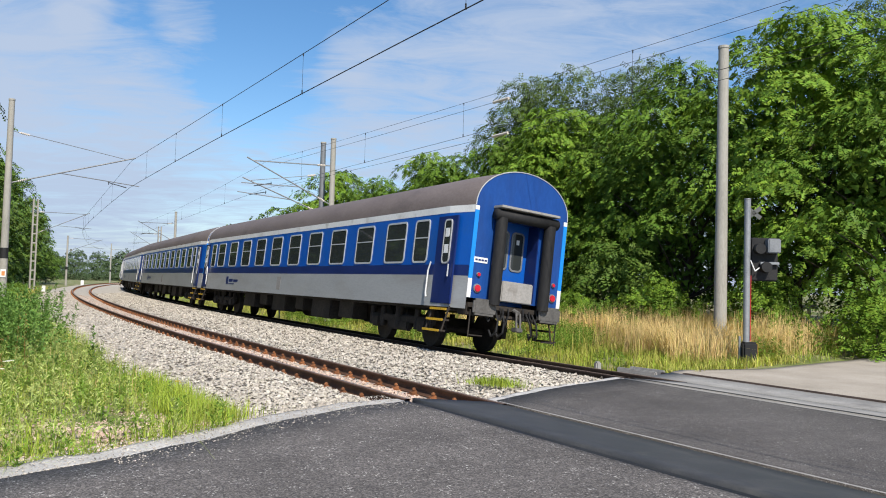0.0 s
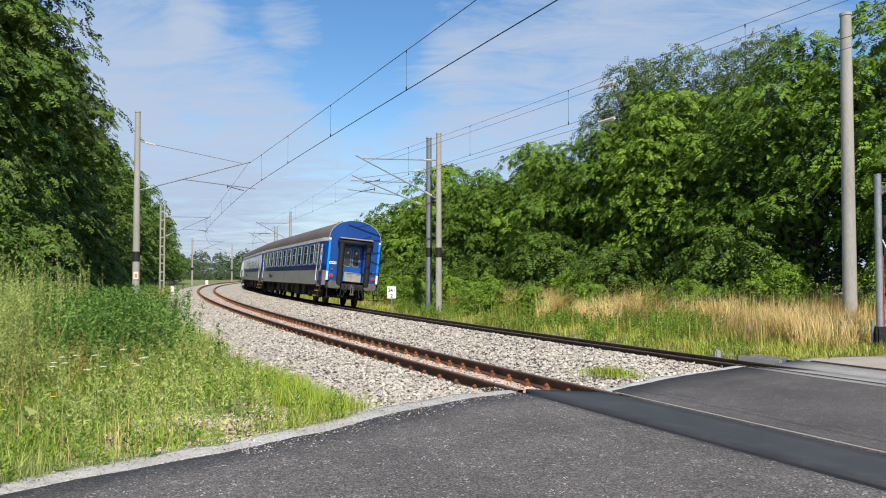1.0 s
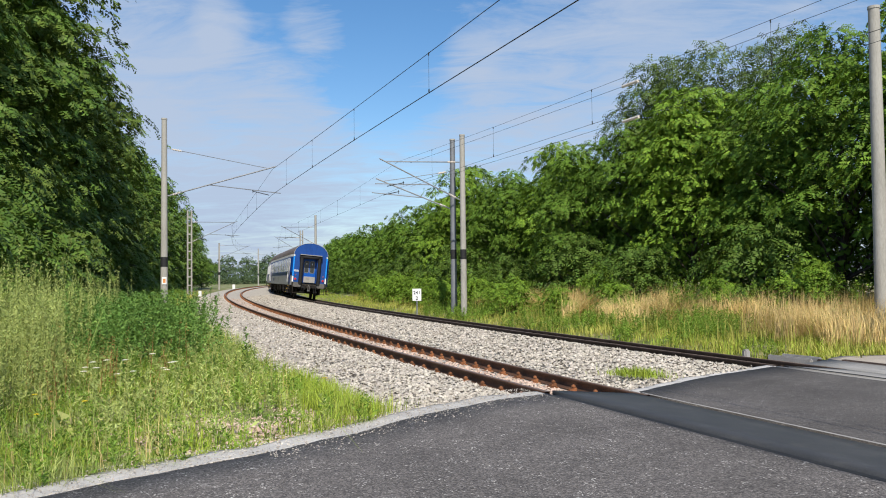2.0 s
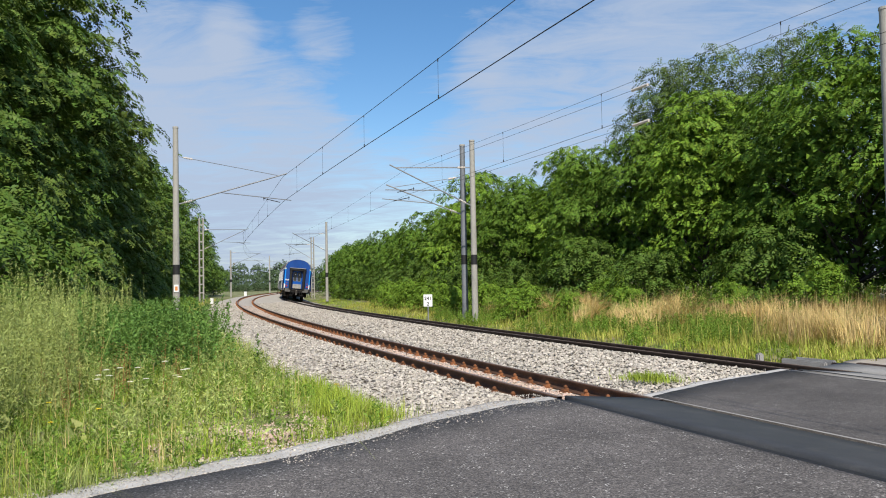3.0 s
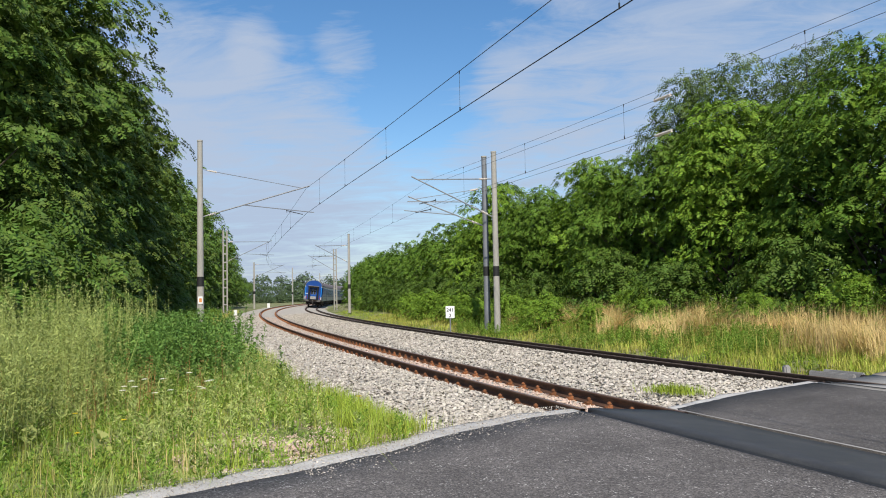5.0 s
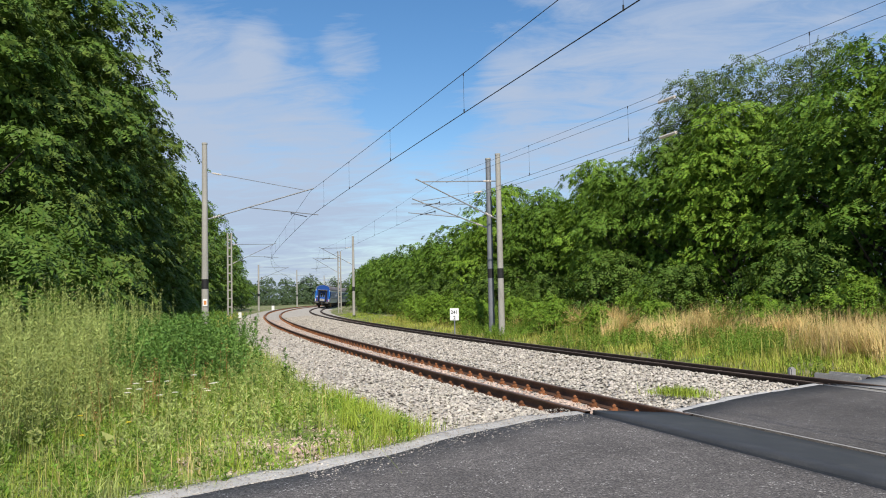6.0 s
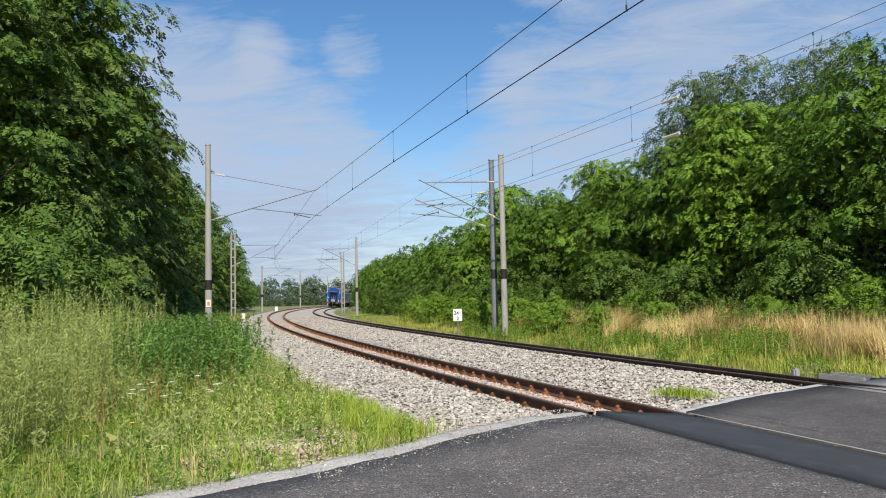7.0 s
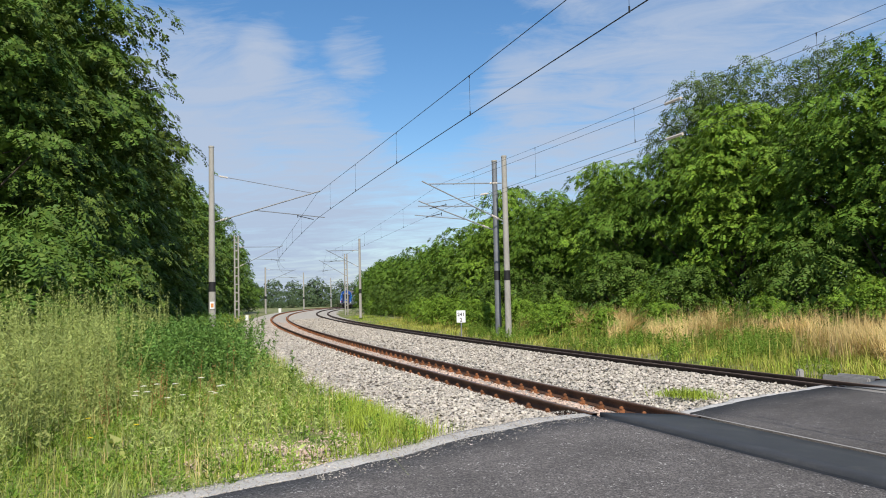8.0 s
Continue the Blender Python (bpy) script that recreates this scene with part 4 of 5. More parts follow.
def build_coach():
    c = tagged(new("passenger_coach"), "blue and grey express passenger coach with a brown roof", "train coach", "coaches of the train")
    # side shell in painted bands
    for nm, z0, z1, mt in (("lower_side", .95, 1.66, "grey_side"), ("stripe", 1.66, 1.9, "navy"), ("window_band", 1.9, 3.07, "blue"), ("cornice", 3.07, CORN, "white_trim")):
        part(nm, side_poly(z0, z1, .004 if nm == "cornice" else 0), M[mt], c, {"lower_side": "light grey lower side", "stripe": "dark blue stripe", "window_band": "bright blue window band", "cornice": "white cornice strip"}[nm])
    # floor and underframe
    bm = B()
    box(bm, -HALF, HALF, -1.2, 1.2, .9, 1.0)
    part("floor_plate", bm, M["under"], c)
    # roof
    sec = [(SIDE_W * math.cos(a), CORN + (ROOF - CORN) * math.sin(a) ** .92 if math.sin(a) > 0 else CORN) for a in np.linspace(0, math.pi, 25)]
    bm = B()
    rings = []
    for x, k in ((-HALF, END_W / SIDE_W), (-HALF + .85, 1), (HALF - .85, 1), (HALF, END_W / SIDE_W)):
        rings.append([bm.verts.new((x, y * k, z)) for y, z in sec])
    for a, b in zip(rings, rings[1:]):
        for i in range(len(sec) - 1):
            bm.faces.new((a[i], a[i + 1], b[i + 1], b[i]))
    bmesh.ops.recalc_face_normals(bm, faces=bm.faces)
    part("roof", bm, M["roof"], c, "dull brown painted roof", True)
    for x in np.arange(-9, 9.1, 3.0):
        bm = B()
        box(bm, x - .25, x + .25, -.16, .16, ROOF - .03, ROOF + .06, .03)
        part("roof_vent", bm, M["roof"], c)
    # ends
    for e in (-1, 1):
        x = e * HALF
        bm = B()
        ring = [bm.verts.new((x, y * END_W / SIDE_W, z)) for y, z in sec] + [bm.verts.new((x, -END_W, 1.2)), bm.verts.new((x, END_W, 1.2))]
        back = [bm.verts.new((v.co.x - e * .06, v.co.y, v.co.z)) for v in ring]
        hole = [(-.5, 1.24), (.5, 1.24), (.5, 3.02), (-.5, 3.02)]
        hv = [bm.verts.new((x, y, z)) for y, z in hole]
        hb = [bm.verts.new((x - e * .42, y, z)) for y, z in hole]
        # the face is filled round the doorway
        edges = [bm.edges.new((ring[i], ring[(i + 1) % len(ring)])) for i in range(len(ring))]
        edges += [bm.edges.new((hv[i], hv[(i + 1) % 4])) for i in range(4)]
        bmesh.ops.triangle_fill(bm, use_beauty=True, edges=edges)
        for i in range(4):
            bm.faces.new((hv[i], hv[(i + 1) % 4], hb[(i + 1) % 4], hb[i]))
        bmesh.ops.delete(bm, geom=back, context="VERTS")
        bmesh.ops.recalc_face_normals(bm, faces=bm.faces)
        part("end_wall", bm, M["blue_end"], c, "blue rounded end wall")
        # bright corner posts, white at their feet
        for sd in (-1, 1):
            for nm, z0, z1, mt, lb in (("corner_post", 1.62, 3.12, "blue_light", "light blue corner post"), ("corner_foot", 1.2, 1.62, "white_trim", "white foot of the corner post"), ("corner_cap", 3.12, 3.22, "white_trim", "white top of the corner post")):
                bm = B()
                y0, y1 = sorted((sd * (END_W - .095), sd * (END_W + .006)))
                box(bm, x - .012, x + .012, y0, y1, z0, z1, .004)
                part(nm, bm, M[mt], c, lb)
        # pale rim of the roof's edge
        bm = B()
        for i in range(len(sec) - 1):
            k = END_W / SIDE_W
            tube(bm, (x + e * .004, sec[i][0] * k, sec[i][1]), (x + e * .004, sec[i + 1][0] * k, sec[i + 1][1]), .012, seg=5)
        part("roof_rim", bm, M["frame_alu"], c, "pale rim along the roof's edge")
        # gangway door with window and grey foot plate
        dr = B()
        box(dr, x - e * .42 - .02, x - e * .42 + .02, -.5, .5, 1.12, 3.02)
        dr = part("gangway_door", dr, M["blue"], c, "blue gangway door")
        xd = x - e * .395
        for yy in (-.2, .22):
            bm = B()
            rounded_rect(bm, .3, .85, .08, .012, pose(xd, yy, 2.38, 0, 0, 90 * e))
            part("door_pane", bm, M["glass"], dr)
            bm = B()
            rounded_rect(bm, .36, .91, .1, .018, pose(xd - e * .004, yy, 2.38, 0, 0, 90 * e), .04)
            part("pane_frame", bm, M["steel_grey"], dr)
            bm = B()
            box(bm, xd + e * .016 - .003, xd + e * .016 + .003, yy - .04, yy + .04, 2.55, 2.66)
            part("notice", bm, M["white_paint"], dr, "small white notice")
        for sd in (-1, 1):
            bm = B()
            xa, xb = sorted((x - e * .39, x + e * .004))
            ya, yb = sorted((sd * .5, sd * .478))
            box(bm, xa, xb, ya, yb, 1.26, 3.0)
            part("doorway_lining", bm, M["navy"], c, "dark lining of the gangway")
        bm = B()
        box(bm, x + e * .05 - .03, x + e * .05 + .03, -.42, .42, 1.2, 1.66, .02)
        part("foot_plate", bm, M["grey_plate"], c, "worn grey gangway foot plate")
        # rubber bellows: two upright rolls and one across
        bell = B()
        for sd in (-1, 1):
            tube(bell, (x + e * .17, sd * .66, 1.1), (x + e * .17, sd * .66, 3.02), .135, seg=16, caps=False)
        bell = part("bellows", bell, M["rubber_black"], c, "black rubber gangway rolls", True)
        bm = B()
        tube(bm, (x + e * .17, -.84, 3.08), (x + e * .17, .84, 3.08), .125, seg=16)
        part("top_roll", bm, M["rubber_black"], bell, smooth=True)
        bm = B()
        box(bm, x - .02 if e > 0 else x - .34, x + .34 if e > 0 else x + .02, -.8, .8, 3.22, 3.28, .01, None)
        part("rain_cover", bm, M["grey_plate"], bell, "dusty grey rain cover")
        # lights
        for sd in (-1, 1):
            for zz, rr in ((1.42, .08), (1.72, .042)):
                bm = B()
                tube(bm, (x, sd * 1.02, zz), (x + e * .05, sd * 1.02, zz), rr, rr * .9, 16)
                part("tail_lamp", bm, M["red_lens"], c, "red tail lamp")
                bm = B()
                tube(bm, (x, sd * 1.02, zz), (x + e * .03, sd * 1.02, zz), rr * 1.25, rr * 1.2, 16)
                part("lamp_ring", bm, M["steel_grey"], c)
            # buffers
            bm = B()
            tube(bm, (x - e * .42, sd * .875, 1.05), (x + e * .13, sd * .875, 1.05), .11, .1, 14)
            part("buffer_stem", bm, M["under"], c)
            bm = B()
            box(bm, x + e * .16 - .03, x + e * .16 + .03, sd * .875 - .29, sd * .875 + .29, .84, 1.2, .05)
            part("buffer_plate", bm, M["buffer"], c, "scuffed grey buffer plate")
            # hoses
            for q in range(2):
                yq = sd * (.32 + q * .17)
                bm = B()
                pts = [(x + e * .04, yq, .98), (x + e * .2, yq + sd * .03, .75), (x + e * .22, yq + sd * .06, .52), (x + e * .1, yq + sd * .1, .42), (x + e * .02, yq + sd * .13, .55)]
                for a, b in zip(pts, pts[1:]):
                    tube(bm, a, b, .022, seg=7)
                part("hose", bm, M["rubber_black"], c)
            # corner handrail and step frame
            bm = B()
            tube(bm, (x + e * .06, sd * 1.16, .35), (x + e * .06, sd * 1.16, .95), .015, seg=6)
            tube(bm, (x + e * .06, sd * .8, .4), (x + e * .06, sd * 1.16, .4), .015, seg=6)
            part("shunter_step", bm, M["under"], c)
        bm = B()
        box(bm, x - e * .2 - .2, x - e * .2 + .2, -1.22, 1.22, .82, 1.1, .02)
        part("headstock", bm, M["under"], c, "dark buffer beam")
        bm = B()
        tube(bm, (x + e * .02, 0, 1.03), (x + e * .2, 0, .98), .05, seg=8)
        tube(bm, (x + e * .2, -.05, .98), (x + e * .26, -.05, .62), .025, seg=8)
        tube(bm, (x + e * .2, .05, .98), (x + e * .26, .05, .62), .025, seg=8)
        box(bm, x + e * .1, x + e * .32, -.09, .09, .56, .66, .02) if e > 0 else box(bm, x - .32, x - .1, -.09, .09, .56, .66, .02)
        for q, yq in enumerate((-.62, -.24, .16, .3, .6)):
            gear = B()
            pts = [(x + e * .02, yq, 1.12 - .03 * q), (x + e * .12, yq + .04, .92), (x + e * .1, yq + .1, .78 - .05 * (q % 3)), (x + e * .03, yq + .17, .9), (x, yq + .2, 1.05)]
            for a, b in zip(pts, pts[1:]):
                tube(gear, a, b, .018 + .004 * (q % 2), seg=6)
            part("jumper_cable", gear, M["rubber_black"], c)
        part("coupling", bm, M["buffer"], c, "hanging screw coupling")
        # number plate: writing as bars
        bm = B()
        box(bm, x + e * .003 - .006, x + e * .003 + .006, e * -1.2 + .0 if e > 0 else 1.2 - .38, e * -1.2 + .38 if e > 0 else 1.2, 1.98, 2.1, .002)
        plate = part("data_plate", bm, M["white_paint"], c, "white data plate")
        for q in range(4):
            y0 = (1.14 - q * .08) * (1 if e < 0 else -1)
            bm = B()
            box(bm, x + e * .012 - .002, x + e * .012 + .002, min(y0, y0 - .06), max(y0, y0 - .06), 2.02, 2.06)
            part("data_bar", bm, M["navy"], plate)
    # windows
    wm = window_meshes()
    lay = [("slim", sx * 10.0) for sx in (-1, 1)] + [("wide", -8.62 + i * 1.9156) for i in range(10)]
    for sd in (-1, 1):
        for key, x in lay:
            fr, pane, w, h = wm[key]
            m = pose(x, sd * SIDE_W, 2.46, 0, 0, 0 if sd < 0 else 180)
            f = share("window_frame", fr, c, m)
            share("window_pane", pane, f)
        # doors near both ends, set back and folded
        for e in (-1, 1):
            x = e * 11.2
            bm = B()
            box(bm, x - .43, x + .43, sd * SIDE_W - .028, sd * SIDE_W + .012, 1.02, 3.0, .008)
            d = part("side_door", bm, M["navy"], c, "dark blue folding door")
            bm = B()
            rounded_rect(bm, .28, .95, .08, .012, pose(x + e * .06, sd * (SIDE_W + .014), 2.42, 0, 0, 0 if sd < 0 else 180))
            part("door_pane", bm, M["glass"], d)
            bm = B()
            rounded_rect(bm, .34, 1.01, .1, .02, pose(x + e * .06, sd * (SIDE_W + .013), 2.42, 0, 0, 0 if sd < 0 else 180), .035)
            part("pane_frame", bm, M["frame_alu"], d)
            for zz in (2.25, 2.62):
                bm = B()
                box(bm, x + e * .06 - .09, x + e * .06 + .09, sd * (SIDE_W + .03) - .002, sd * (SIDE_W + .03) + .002, zz - .1, zz + .1)
                part("notice", bm, M["white_paint"], d, "white notice on the pane")
            bm = B()
            tube(bm, (x - .28, sd * (SIDE_W + .05), 1.62), (x - .28, sd * (SIDE_W + .05), 1.9), .018, seg=6)
            part("door_handle", bm, M["frame_alu"], d)
            # white grab rail
            xr = x - e * .56
            bm = B()
            pts = [(xr, 1.15), (xr - e * .04, 1.25), (xr - e * .03, 1.75), (xr + e * .06, 1.95)]
            for a, b in zip(pts, pts[1:]):
                tube(bm, (a[0], sd * (SIDE_W + .07), a[1]), (b[0], sd * (SIDE_W + .07), b[1]), .019, seg=7)
            part("grab_rail", bm, M["white_paint"], c, "white grab rail")
            # yellow steps
            for q, (zz, dy) in enumerate(((.42, .12), (.66, .05), (.9, -.02))):
                bm = B()
                box(bm, x - .36, x + .36, sd * (SIDE_W + dy) - .13, sd * (SIDE_W + dy) + .05, zz - .02, zz + .02, .006)
                part("step", bm, M["under"], c)
                bm = B()
                box(bm, x - .37, x + .37, sd * (SIDE_W + dy + .052) - .006, sd * (SIDE_W + dy + .052) + .006, zz - .026, zz + .026)
                part("step_edge", bm, M["yellow"], c, "worn yellow step edge")
            for ex in (-.36, .36):
                bm = B()
                tube(bm, (x + ex, sd * (SIDE_W - .05), .98), (x + ex, sd * (SIDE_W + .1), .4), .02, seg=6)
                part("step_hanger", bm, M["under"], c)
        # emblem: a plain block with bars of writing
        bm = B()
        box(bm, 7.0, 7.32, sd * (SIDE_W + .004) - .003, sd * (SIDE_W + .004) + .003, 1.2, 1.52, .001)
        em = part("emblem", bm, M["navy"], c, "dark blue square emblem")
        for q, (x0, x1, z0, z1) in enumerate(((5.55, 6.2, 1.3, 1.4), (6.3, 6.9, 1.3, 1.42), (6.05, 6.9, 1.21, 1.24))):
            bm = B()
            box(bm, x0, x1, sd * (SIDE_W + .004) - .003, sd * (SIDE_W + .004) + .003, z0, z1)
            part("lettering_bar", bm, M["navy"], em)
        bm = B()
        box(bm, .1, .5, sd * (SIDE_W + .004) - .002, sd * (SIDE_W + .004) + .002, 1.1, 1.55)
        part("data_panel", bm, M["grey_plate"], c, "grey panel of technical data")
    # bogies and underfloor boxes
    for e in (-1, 1):
        xb = e * 8.6
        bg = B()
        for sd in (-1, 1):
            box(bg, xb - 1.75, xb + 1.75, sd * 1.02 - .07, sd * 1.02 + .07, .5, .68, .03)
            box(bg, xb - .55, xb + .55, sd * 1.02 - .09, sd * 1.02 + .09, .3, .55, .04)
            for ax in (-1.28, 1.28):
                box(bg, xb + ax - .22, xb + ax + .22, sd * 1.04 - .1, sd * 1.04 + .1, .32, .62, .04)
                for q in (-.33, .33):
                    tube(bg, (xb + ax + q, sd * 1.05, .36), (xb + ax + q, sd * 1.05, .86), .075, seg=10)
            tube(bg, (xb, sd * 1.06, .35), (xb, sd * 1.06, .95), .11, seg=10)
        box(bg, xb - .3, xb + .3, -1.0, 1.0, .5, .75, .03)
        bg = part("bogie", bg, M["under"], c, "black sprung bogie")
        for ax in (-1.28, 1.28):
            bm = B()
            tube(bm, (xb + ax, -1.0, .46), (xb + ax, 1.0, .46), .08, seg=10)
            for sd in (-1, 1):
                tube(bm, (xb + ax, sd * .685, .46), (xb + ax, sd * .82, .46), .46, .46, 28)
                tube(bm, (xb + ax, sd * .66, .46), (xb + ax, sd * .69, .46), .485, .485, 28)
            part("wheelset", bm, M["under"], bg)
    rng = random.Random(3)
    for x, ln, z0, sdw in ((-5.2, 1.1, .42, 1.1), (-3.3, 1.6, .35, 1.15), (-1.2, .8, .5, 1.1), (.9, 1.4, .38, 1.12), (2.8, .9, .52, 1.1), (4.6, 1.5, .4, 1.1)):
        for sd in (-1, 1):
            bm = B()
            box(bm, x - ln / 2, x + ln / 2, sd * sdw - .45 if sd > 0 else sd * sdw, sd * sdw if sd > 0 else sd * sdw + .45, z0, .92, .03)
            part("equipment_box", bm, M["under"], c)
    bm = B()
    tube(bm, (-.3, -.5, .55), (2.2, -.5, .55), .26, seg=16)
    part("air_tank", bm, M["under"], c)
    return c


def coach_pose(s_end):
    """Pose of a coach whose rear buffers are at s_end."""
    z = lambda s: CANT / 2 + DROP2 + float(grade(s))
    a, b = at(s_end + 3.65, GAP, z(s_end)), at(s_end + 20.85, GAP, z(s_end + 20))
    u = (b - a).normalized()
    left = Vector((-u.y, u.x, 0)).normalized()
    n = u.cross(left)
    c = math.asin(CANT / 1.505)
    l2 = left * math.cos(c) + n * math.sin(c)
    n2 = u.cross(l2)
    o = (a + b) / 2
    return Matrix(((u.x, l2.x, n2.x, o.x), (u.y, l2.y, n2.y, o.y), (u.z, l2.z, n2.z, o.z), (0, 0, 0, 1)))


def train_s(t):
    return 8.88 + 22.7 * t - 0.075 * t * t


TRAIN = []


def build_train():
    first = build_coach()
    TRAIN.append(first)
    for i in range(3):
        TRAIN.append(copy_thing(first, Matrix()))


def motions():
    times = [i * 0.25 for i in range(33)]
    for i, c in enumerate(TRAIN):
        walk(c, [(t, coach_pose(train_s(t) + 24.62 * i)) for t in times])


# ---- vegetation ----
def unit(v):
    return v / np.maximum(np.linalg.norm(v, axis=-1, keepdims=True), 1e-9)


def leaf_tris(c, axis, side, length, width):
    """Narrow three-cornered leaves: c (n,3) middles, axis and side (n,3) units, length and width (n,)."""
    nrm = np.cross(axis, side)
    L, W = length[:, None] / 2, width[:, None] * .68
    v = np.stack([c - axis * L, c + side * W + nrm * W * .25, c + axis * L - side * W * .35 - nrm * L * .15], 1)
    return v.reshape(-1, 3)


def tri_faces(n):
    return np.arange(n * 3, dtype=np.int32).reshape(n, 3)


def bough_sprays(r, clumps, n, n_leaf, length, leaf_l, leaf_w, sag):
    """Compound leaves laid in layers over the tops and drooping rims of flat boughs (cx, cy, cz, k, kz)."""
    cl = np.array(clumps)
    w = cl[:, 3] ** 2
    i = r.choice(len(cl), n, p=w / w.sum())
    c, k, kz = cl[i, :3], cl[i, 3], cl[i, 4]
    flat = unit(np.stack([c[:, 0], c[:, 1], np.zeros(n)], 1) + 1e-6)
    side = np.stack([-flat[:, 1], flat[:, 0], np.zeros(n)], 1)
    rho, phi = np.sqrt(r.rand(n)), r.uniform(0, 6.283, n)
    a, b = rho * np.cos(phi), rho * np.sin(phi)
    radial = flat * np.cos(phi)[:, None] + side * np.sin(phi)[:, None]
    up = np.array([0, 0, 1.0])
    # ragged rim, domed top, outer half hanging lower; some leaves a layer below
    wob = 1 + .22 * np.sin(3 * phi + i * 1.7) + .12 * np.sin(5 * phi + i * 2.9)
    layer = np.where(r.rand(n) < .22, -r.uniform(.1, .6, n), 0.0)
    z = kz * np.sqrt(1 - rho ** 2 * .98) * 1.3 + layer * kz - sag * k * np.maximum(0, a) ** 2
    p = c + flat * (a * k * wob)[:, None] + side * (b * k * wob)[:, None] + up * (z + r.normal(0, .05, n) * k)[:, None]
    nrm = unit(up * .8 + radial * (rho * 1.1)[:, None] + flat * .3 + r.normal(0, .26, (n, 3)))
    ax = radial * 1.0 + flat * .45 + r.normal(0, .65, (n, 3)) - up * (.05 + .3 * rho ** 2)[:, None]
    ax = unit(ax - nrm * np.sum(ax * nrm, 1, keepdims=True) * .8)
    sd = unit(np.cross(nrm, ax))
    ln = length * r.uniform(.6, 1.25, n)
    C, A, S = [], [], []
    for q in range(n_leaf):
        u = (q // 2 + 1) / (n_leaf // 2 + .5)
        sg = 1 if q % 2 else -1
        la = unit(sd * sg + ax * .4 - nrm * .18 + r.normal(0, .13, (n, 3)))
        C.append(p + ax * (ln * u)[:, None] + la * leaf_l * .5 - up * (u * u * ln * .16)[:, None])
        A.append(la)
        S.append(ax)
    C, A, S = (np.stack(q, 1).reshape(-1, 3) for q in (C, A, S))
    S = unit(S - A * np.sum(S * A, 1, keepdims=True))
    m = len(C)
    return leaf_tris(C, A, S, leaf_l * r.uniform(.75, 1.2, m), leaf_w * r.uniform(.75, 1.2, m))


def envelope(z, kind):
    """Half-width of a crown at the height share z."""
    if kind == "bush":
        return math.sqrt(max(.05, 1 - z ** 2.2))
    if kind == "tall":
        return math.sin(math.pi * min(1, .16 + z * .80)) ** .7
    return math.sin(math.pi * min(1, .30 + z * .66)) ** .6


def make_clumps(r, h, w, z0, n, kind, size=1.0):
    """Flat boughs that fill an uneven crown of height h, half-width w, from z0 up."""
    out = []
    ph = r.uniform(0, 6.28, 4)
    for q in range(n):
        z = ((q + r.uniform(0, 1)) / n) ** .85
        a = q * 2.39996 + r.uniform(-.5, .5)
        env = envelope(z, kind) * (1 + .16 * math.sin(2 * a + ph[0] + z * 3) + .1 * math.sin(3 * a + ph[1] - z * 5))
        rad = w * env * r.uniform(.5, .95)
        k = w * r.uniform(.26, .48) * (.6 + .4 * env) * size
        out.append((rad * math.cos(a), rad * math.sin(a), z0 + (h - z0) * z * .95, k, k * r.uniform(.42, .7)))
    return out


def limb_mesh(r, h, w, clumps, r0, lean=.04):
    bm = B()
    pts = [Vector((0, 0, -.3))]
    for q in range(1, 6):
        pts.append(Vector((r.normal(0, lean * h * .3), r.normal(0, lean * h * .3), h * .82 * q / 5)))
    for q in range(5):
        tube(bm, pts[q], pts[q + 1], r0 * (1 - q * .17), r0 * (1 - (q + 1) * .17), 8, False)
    for cx, cy, cz, k, _ in clumps[: min(26, len(clumps))]:
        zb = max(h * .12, cz - math.hypot(cx, cy) * .9)
        f = min(.99, zb / (h * .82)) * 5
        i = int(f)
        b = pts[i].lerp(pts[min(i + 1, 5)], f - i)
        tip = Vector((cx, cy, cz))
        mid = b.lerp(tip, .5) + Vector((0, 0, .06 * h * r.uniform(-.3, 1)))
        rr = r0 * .36 * (1 - zb / h * .6)
        tube(bm, b, mid, rr, rr * .65, 6, False)
        tube(bm, mid, tip, rr * .65, rr * .2, 5, False)
    return bm


def build_tree(name, label, seed, h, w, z0, n_clump, n_spray, kind, mat, leaf_l=.13, leaf_w=.065, n_leaf=8, spray=.5, trunk=.16, category="tree", fill=.5, sag=.12, size=1.0):
    r = np.random.RandomState(seed)
    clumps = make_clumps(r, h, w, z0, n_clump, kind, size)
    thing = tagged(new(name), label, category)
    part("trunk", limb_mesh(r, h, w, clumps, trunk), M["bark"], thing, smooth=True)
    v = [bough_sprays(r, clumps, n_spray, n_leaf, spray, leaf_l, leaf_w, sag)]
    # leaves deep in the crown, about the trunk and limbs
    nc = int(n_spray * fill)
    if nc:
        z = r.rand(nc) ** .9
        a, q = r.uniform(0, 6.283, nc), np.sqrt(r.rand(nc)) * .62
        env = np.array([envelope(float(u), kind) for u in z]) * w * q
        pc = np.stack([env * np.cos(a), env * np.sin(a), z0 + (h - z0) * z * .9], 1)
        ax = unit(r.normal(0, 1, (nc, 3)))
        sd = unit(np.cross(ax, r.normal(0, 1, (nc, 3))))
        big = np.full(nc, min(.42, leaf_l * 2.1))
        v.append(leaf_tris(pc, ax, sd, big, big * .7))
    v = np.concatenate(v)
    share("crown", raw("crown", v, tri_faces(len(v) // 3), M[mat]), thing)
    return thing


def scale_pose(x, y, z, rz, k, kz=None):
    return Matrix.LocRotScale((x, y, z), Euler((0, 0, radians(rz))), (k, k, kz or k))


